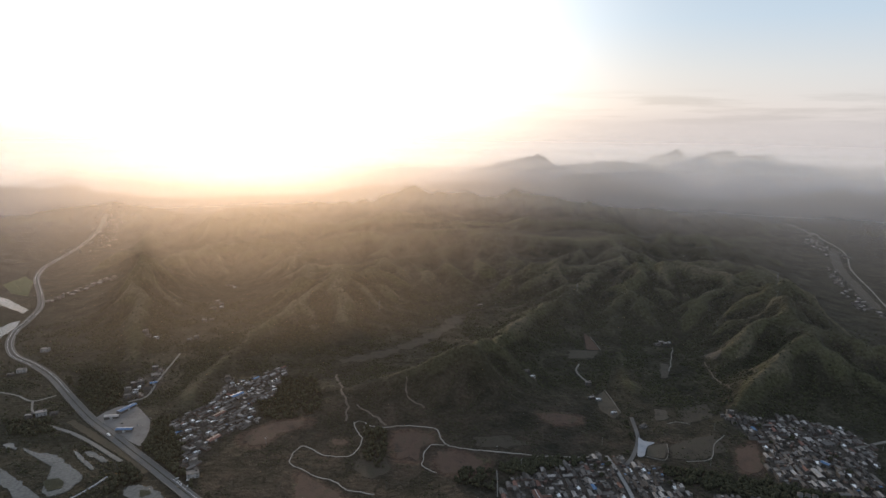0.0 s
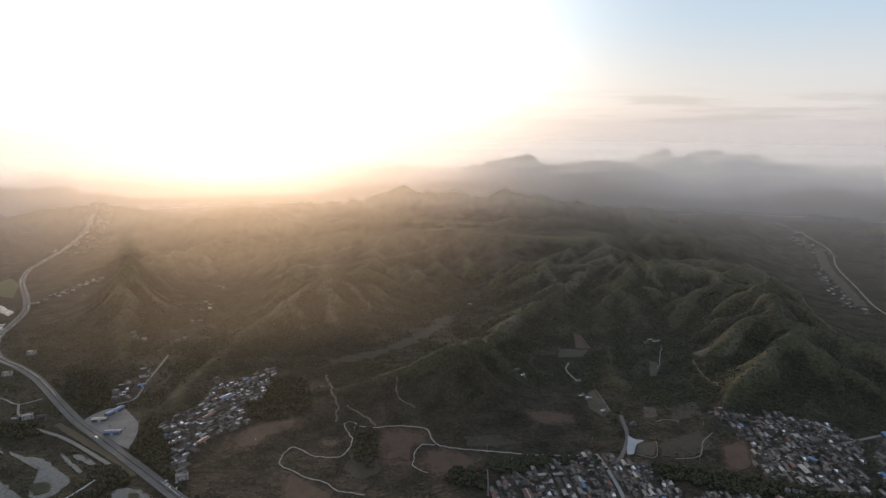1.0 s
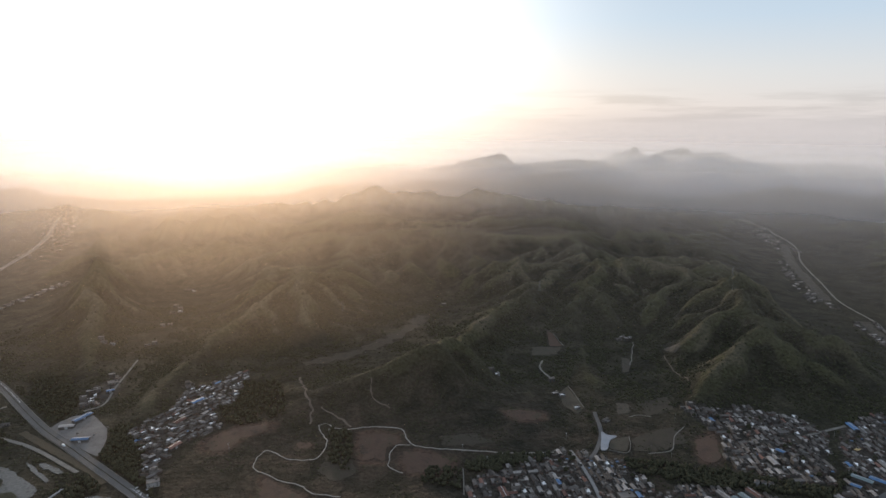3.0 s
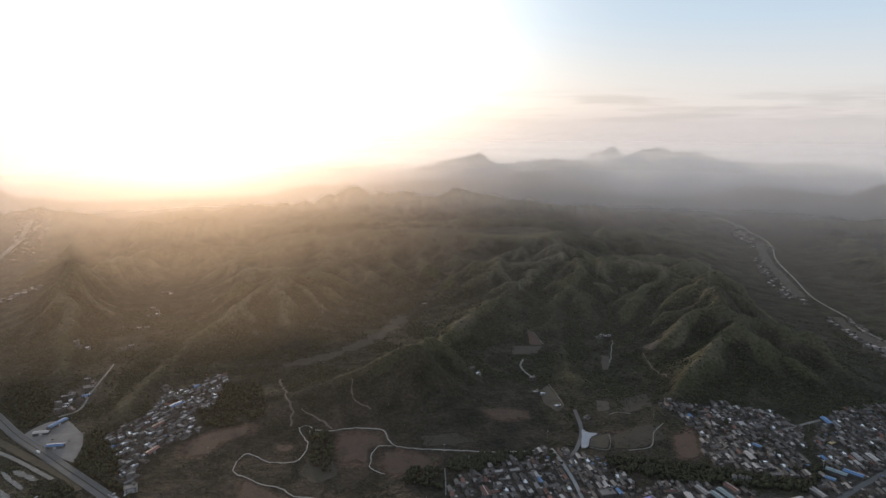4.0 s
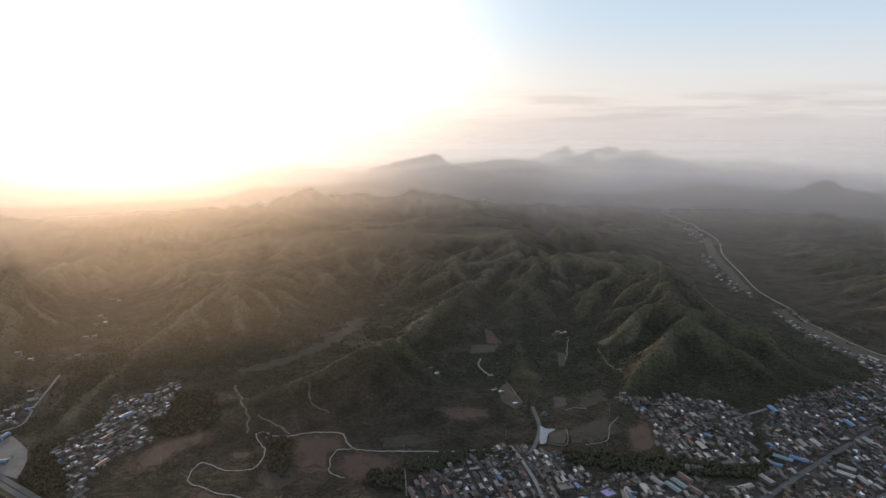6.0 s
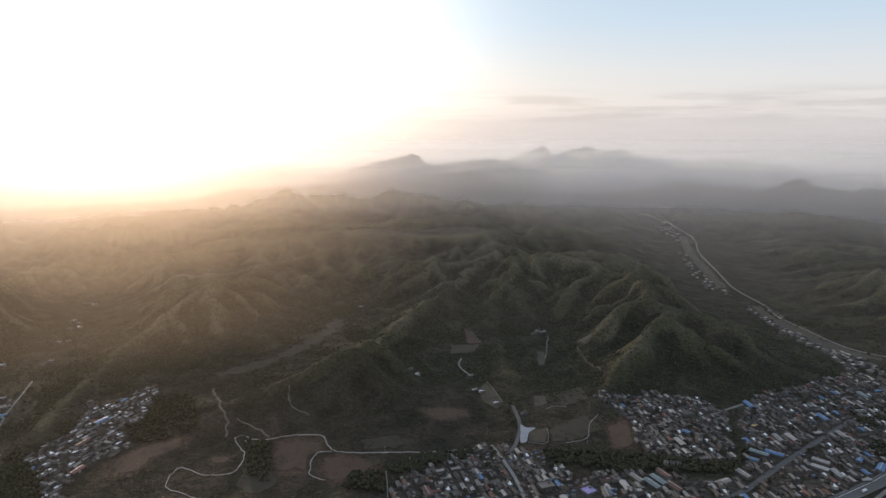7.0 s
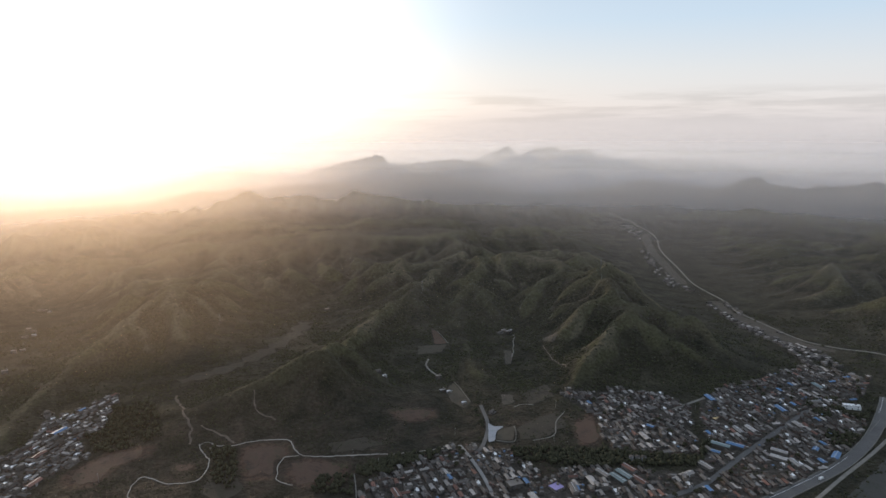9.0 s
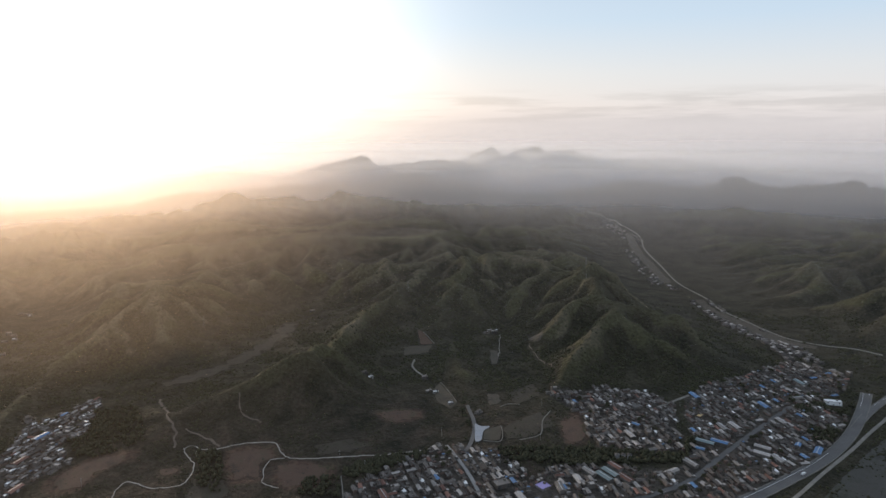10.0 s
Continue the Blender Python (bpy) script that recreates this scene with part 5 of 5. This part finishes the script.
# ---- trees that stand singly ----
def tree(seed, tall, wide, mat, words):
    """A trunk with limbs, and a crown of many small clumps with gaps between them."""
    rng = random.Random(seed)
    ob = empty("tree", words, "tree", "single trees")
    bm = bmesh.new()
    bmesh.ops.create_cone(bm, cap_ends=True, segments=6, radius1=0.28, radius2=0.12, depth=tall * 0.6, matrix=Matrix.Translation((0, 0, tall * 0.3 - 0.5)))
    for k in range(5):
        a = k * 1.26 + rng.uniform(-0.3, 0.3)
        m = Matrix.Translation((0, 0, tall * rng.uniform(0.38, 0.5))) @ Matrix.Rotation(a, 4, "Z") @ Matrix.Rotation(radians(rng.uniform(35, 55)), 4, "Y") @ Matrix.Translation((0, 0, tall * 0.13))
        bmesh.ops.create_cone(bm, cap_ends=True, segments=5, radius1=0.12, radius2=0.05, depth=tall * 0.28, matrix=m)
    part("trunk", bm, BARK, ob)
    bm = bmesh.new()
    for k in range(26):
        a, e, q = rng.uniform(0, 6.283), rng.uniform(-0.5, 1.3), rng.uniform(0.55, 1.0)
        c = Vector((wide * q * math.cos(e) * math.cos(a), wide * q * math.cos(e) * math.sin(a), tall * 0.62 + tall * 0.32 * q * math.sin(e)))
        r = wide * rng.uniform(0.22, 0.42)
        made = bmesh.ops.create_icosphere(bm, subdivisions=1, radius=r, matrix=Matrix.Translation(c) @ Matrix.Rotation(rng.uniform(0, 3), 4, "Z"))
        for v in made["verts"]:
            v.co = c + (v.co - c) * rng.uniform(0.7, 1.3)
    part("crown", bm, mat, ob)
    return ob


TREES = [tree(1, 7.5, 2.8, LEAF, "dark green broadleaf tree with an uneven crown"), tree(2, 9.0, 3.2, LEAF, "tall dark green tree with an uneven crown"),
         tree(3, 6.0, 2.4, LEAF_FRESH, "small fresh-green tree with an open crown")]


def plant_tree(rng, x, y):
    m = pose(x, y, float(ground(x, y)), 0, 0, rng.uniform(0, 360))
    proto = rng.choice(TREES)
    if proto not in USED:
        USED.add(proto)
        proto.matrix_basis = m
    else:
        copy_thing(proto, m)


def tree_rows():
    rng = random.Random(77)
    for pts, count, spread, side in ((HIGHWAY_WEST[:8], 46, 5, 17), (HIGHWAY_WEST[1:6], 20, 3, -11), (TOWN_ROAD, 24, 3, 8), (HIGHWAY_EAST, 22, 2, -13),
                                     ([(-330, 790), (-400, 850), (-440, 900), (-420, 960)], 40, 16, 0), (TOWN_STREET, 8, 3, 7), (GLEN_LANE, 14, 5, -9)):
        for x, y in along(pts, count, spread, rng.randrange(999), side):
            plant_tree(rng, x, y)
    for area, count in ((TOWN_C, 330), (TOWN_B, 150), (VILL_MID, 40), (TOWN_A, 130)):
        ax, ay = [q[0] for q in area], [q[1] for q in area]
        for _ in range(count):
            x, y = rng.uniform(min(ax), max(ax)), rng.uniform(min(ay), max(ay))
            if inside(np.array(x), np.array(y), area) and room_for(x, y, 2.2) and free(x, y):
                plant_tree(rng, x, y)


tree_rows()
plant()


# ---- vehicles ----
def wheel(parent, x, y, r):
    bm = bmesh.new()
    bmesh.ops.create_cone(bm, cap_ends=True, segments=12, radius1=r, radius2=r, depth=0.24, matrix=Matrix.Translation((x, y, r)) @ Matrix.Rotation(radians(90), 4, "X"))
    tyre = part("wheel", bm, RUBBER, parent)
    bm = bmesh.new()
    bmesh.ops.create_cone(bm, cap_ends=True, segments=10, radius1=r * 0.6, radius2=r * 0.6, depth=0.28, matrix=Matrix.Translation((x, y, r)) @ Matrix.Rotation(radians(90), 4, "X"))
    part("rim", bm, STEEL, tyre)


def hull(profile, half, taper=1.0):
    """A body from its side outline (x, z), with sides that lean in."""
    bm = bmesh.new()
    top = max(z for _, z in profile)
    sides = [[bm.verts.new((x, s * half * (1 - (1 - taper) * z / top), z)) for x, z in profile] for s in (-1, 1)]
    n = len(profile)
    for i in range(n):
        bm.faces.new((sides[0][i], sides[0][(i + 1) % n], sides[1][(i + 1) % n], sides[1][i]))
    for s in sides:
        bm.faces.new(s)
    return bm


def car(paint, words):
    ob = empty("car", words, "car", "parked cars")
    part("body", hull([(-2.2, 0.35), (2.2, 0.35), (2.2, 0.75), (1.2, 0.95), (-1.6, 1.0), (-2.2, 0.9)], 0.88), paint, ob)
    part("cabin", hull([(-1.7, 0.97), (0.95, 0.94), (0.35, 1.45), (-1.2, 1.48)], 0.80, 0.85), GLASS, ob, "dark glazed cabin")
    part("roof", boxes((-1.15, 0.3, -0.66, 0.66, 1.46, 1.52)), paint, ob)
    for x in (-1.35, 1.35):
        for y in (-0.8, 0.8):
            wheel(ob, x, y, 0.32)
    return ob


def lorry(paint, words):
    ob = empty("lorry", words, "lorry")
    part("cab", hull([(2.6, 0.6), (4.3, 0.6), (4.3, 1.8), (4.0, 2.8), (2.6, 2.8)], 1.15), paint, ob)
    part("windscreen", boxes((4.1, 4.32, -1.0, 1.0, 1.7, 2.5)), GLASS, ob)
    part("box_body", boxes((-4.2, 2.4, -1.22, 1.22, 0.9, 3.3)), PAINT_WHITE, ob)
    part("chassis", boxes((-4.1, 4.2, -0.5, 0.5, 0.5, 0.85)), PAINT_DARK, ob)
    for x in (-3.0, -2.0, 3.4):
        for y in (-1.05, 1.05):
            wheel(ob, x, y, 0.5)
    return ob


def park(proto, x, y, turn, lift):
    m = pose(x, y, float(ground(x, y)) + lift, 0, 0, turn)
    if proto not in USED:
        USED.add(proto)
        proto.matrix_basis = m
    else:
        copy_thing(proto, m)


WHITE_CAR, DARK_CAR = car(PAINT_WHITE, "white saloon car parked on a concrete yard"), car(PAINT_DARK, "dark saloon car parked on a concrete yard")
LORRY = lorry(PAINT_WHITE, "white box lorry on the grey highway")
for x, y, turn in ((-352, 802, 20), (-346, 796, 110), (-341, 806, 15), (-357, 811, 60), (-336, 793, 100)):
    park(WHITE_CAR, x, y, turn, 0.35)
for x, y, turn in ((-507, 968, 30), (-480, 962, 100), (-470, 985, 10), (-350, 790, 40)):
    park(DARK_CAR, x, y, turn, 0.75)
for i, (pts, at, side) in enumerate(((HIGHWAY_EAST, 0.30, 4), (HIGHWAY_WEST, 0.12, -4))):
    c = spline(pts, 5)
    k = int(len(c) * at)
    d = (c[k + 1] - c[k]) / np.linalg.norm(c[k + 1] - c[k])
    q = c[k] + np.array([d[1], -d[0]]) * side
    park(LORRY, q[0], q[1], math.degrees(math.atan2(d[1], d[0])), 1.0)


# ---- poles, silos and the weir ----
def pole(tall, words):
    ob = empty("utility_pole", words, "pole", "utility poles")
    bm = bmesh.new()
    bmesh.ops.create_cone(bm, cap_ends=True, segments=8, radius1=0.22, radius2=0.13, depth=tall + 2, matrix=Matrix.Translation((0, 0, tall / 2 - 1)))
    part("shaft", bm, CONCRETE, ob)
    for z in (tall - 0.5, tall - 1.6):
        part("crossarm", boxes((-1.3, 1.3, -0.08, 0.08, z - 0.08, z + 0.08)), STEEL, ob)
    return ob


POLE = pole(13, "slender concrete utility pole with two steel crossarms")
for x, y in ((80, 872), (112, 842), (604, 790), (660, 905), (-118, 930), (240, 905), (380, 850), (430, 960), (-260, 900), (690, 1311)):
    if POLE not in USED:
        USED.add(POLE)
        POLE.matrix_basis = pose(x, y, float(ground(x, y)), 0, 0, 30)
    else:
        copy_thing(POLE, pose(x, y, float(ground(x, y)), 0, 0, 30 + x % 40))


def pylon(words):
    """A lattice power pylon."""
    ob = empty("pylon", words, "pylon", "power pylons")
    bm = bmesh.new()

    def rod(a, b, r=0.09):
        a, b = Vector(a), Vector(b)
        m = Matrix.Translation((a + b) / 2) @ (b - a).to_track_quat("Z", "Y").to_matrix().to_4x4()
        bmesh.ops.create_cone(bm, cap_ends=True, segments=4, radius1=r, radius2=r, depth=(b - a).length, matrix=m)

    levels = [(0, 2.6), (7, 1.9), (14, 1.2), (21, 0.7), (27, 0.5)]
    for (z0, w0), (z1, w1) in zip(levels[:-1], levels[1:]):
        for sx, sy in ((1, 1), (1, -1), (-1, -1), (-1, 1)):
            rod((sx * w0, sy * w0, z0), (sx * w1, sy * w1, z1), 0.13)
            rod((sx * w0, sy * w0, z0), (-sy * w1, sx * w1, z1))
    part("tower", bm, GREY_STEEL, ob)
    for z, w in ((20, 4.5), (23.5, 3.6), (26.5, 2.8)):
        part("arm", boxes((-w, w, -0.2, 0.2, z, z + 0.25)), GREY_STEEL, ob)
    return ob


PYLON = pylon("grey lattice power pylon on a wooded crest")
for x, y in ((745, 1420), (330, 1560), (-150, 1500)):
    m = pose(x, y, float(ground(x, y)) - 0.5, 0, 0, 40)
    if PYLON not in USED:
        USED.add(PYLON)
        PYLON.matrix_basis = m
    else:
        copy_thing(PYLON, m)


def silo(words):
    ob = empty("silo", words, "silo", "silos beside the works")
    bm = bmesh.new()
    bmesh.ops.create_cone(bm, cap_ends=True, segments=20, radius1=3.6, radius2=3.6, depth=8, matrix=Matrix.Translation((0, 0, 3)))
    part("drum", bm, CONCRETE, ob)
    bm = bmesh.new()
    bmesh.ops.create_cone(bm, cap_ends=True, segments=20, radius1=3.8, radius2=0.5, depth=1.8, matrix=Matrix.Translation((0, 0, 7.9)))
    part("cap", bm, ROOF_GREY, ob)
    return ob


SILO = silo("round concrete silo with a low conical cap")
for k in range(3):
    x, y = 468 + 8.5 * k, 778 - 2.5 * k
    m = pose(x, y, float(ground(x, y)))
    if k == 0:
        SILO.matrix_basis = m
    else:
        copy_thing(SILO, m)
ribbon("weir", [(-490, 755), (-474, 769), (-463, 793), (-455, 817)], 2.2, 1.6, PALE_STONE, "pale concrete weir wall across the river", "weir", thick=3.0)
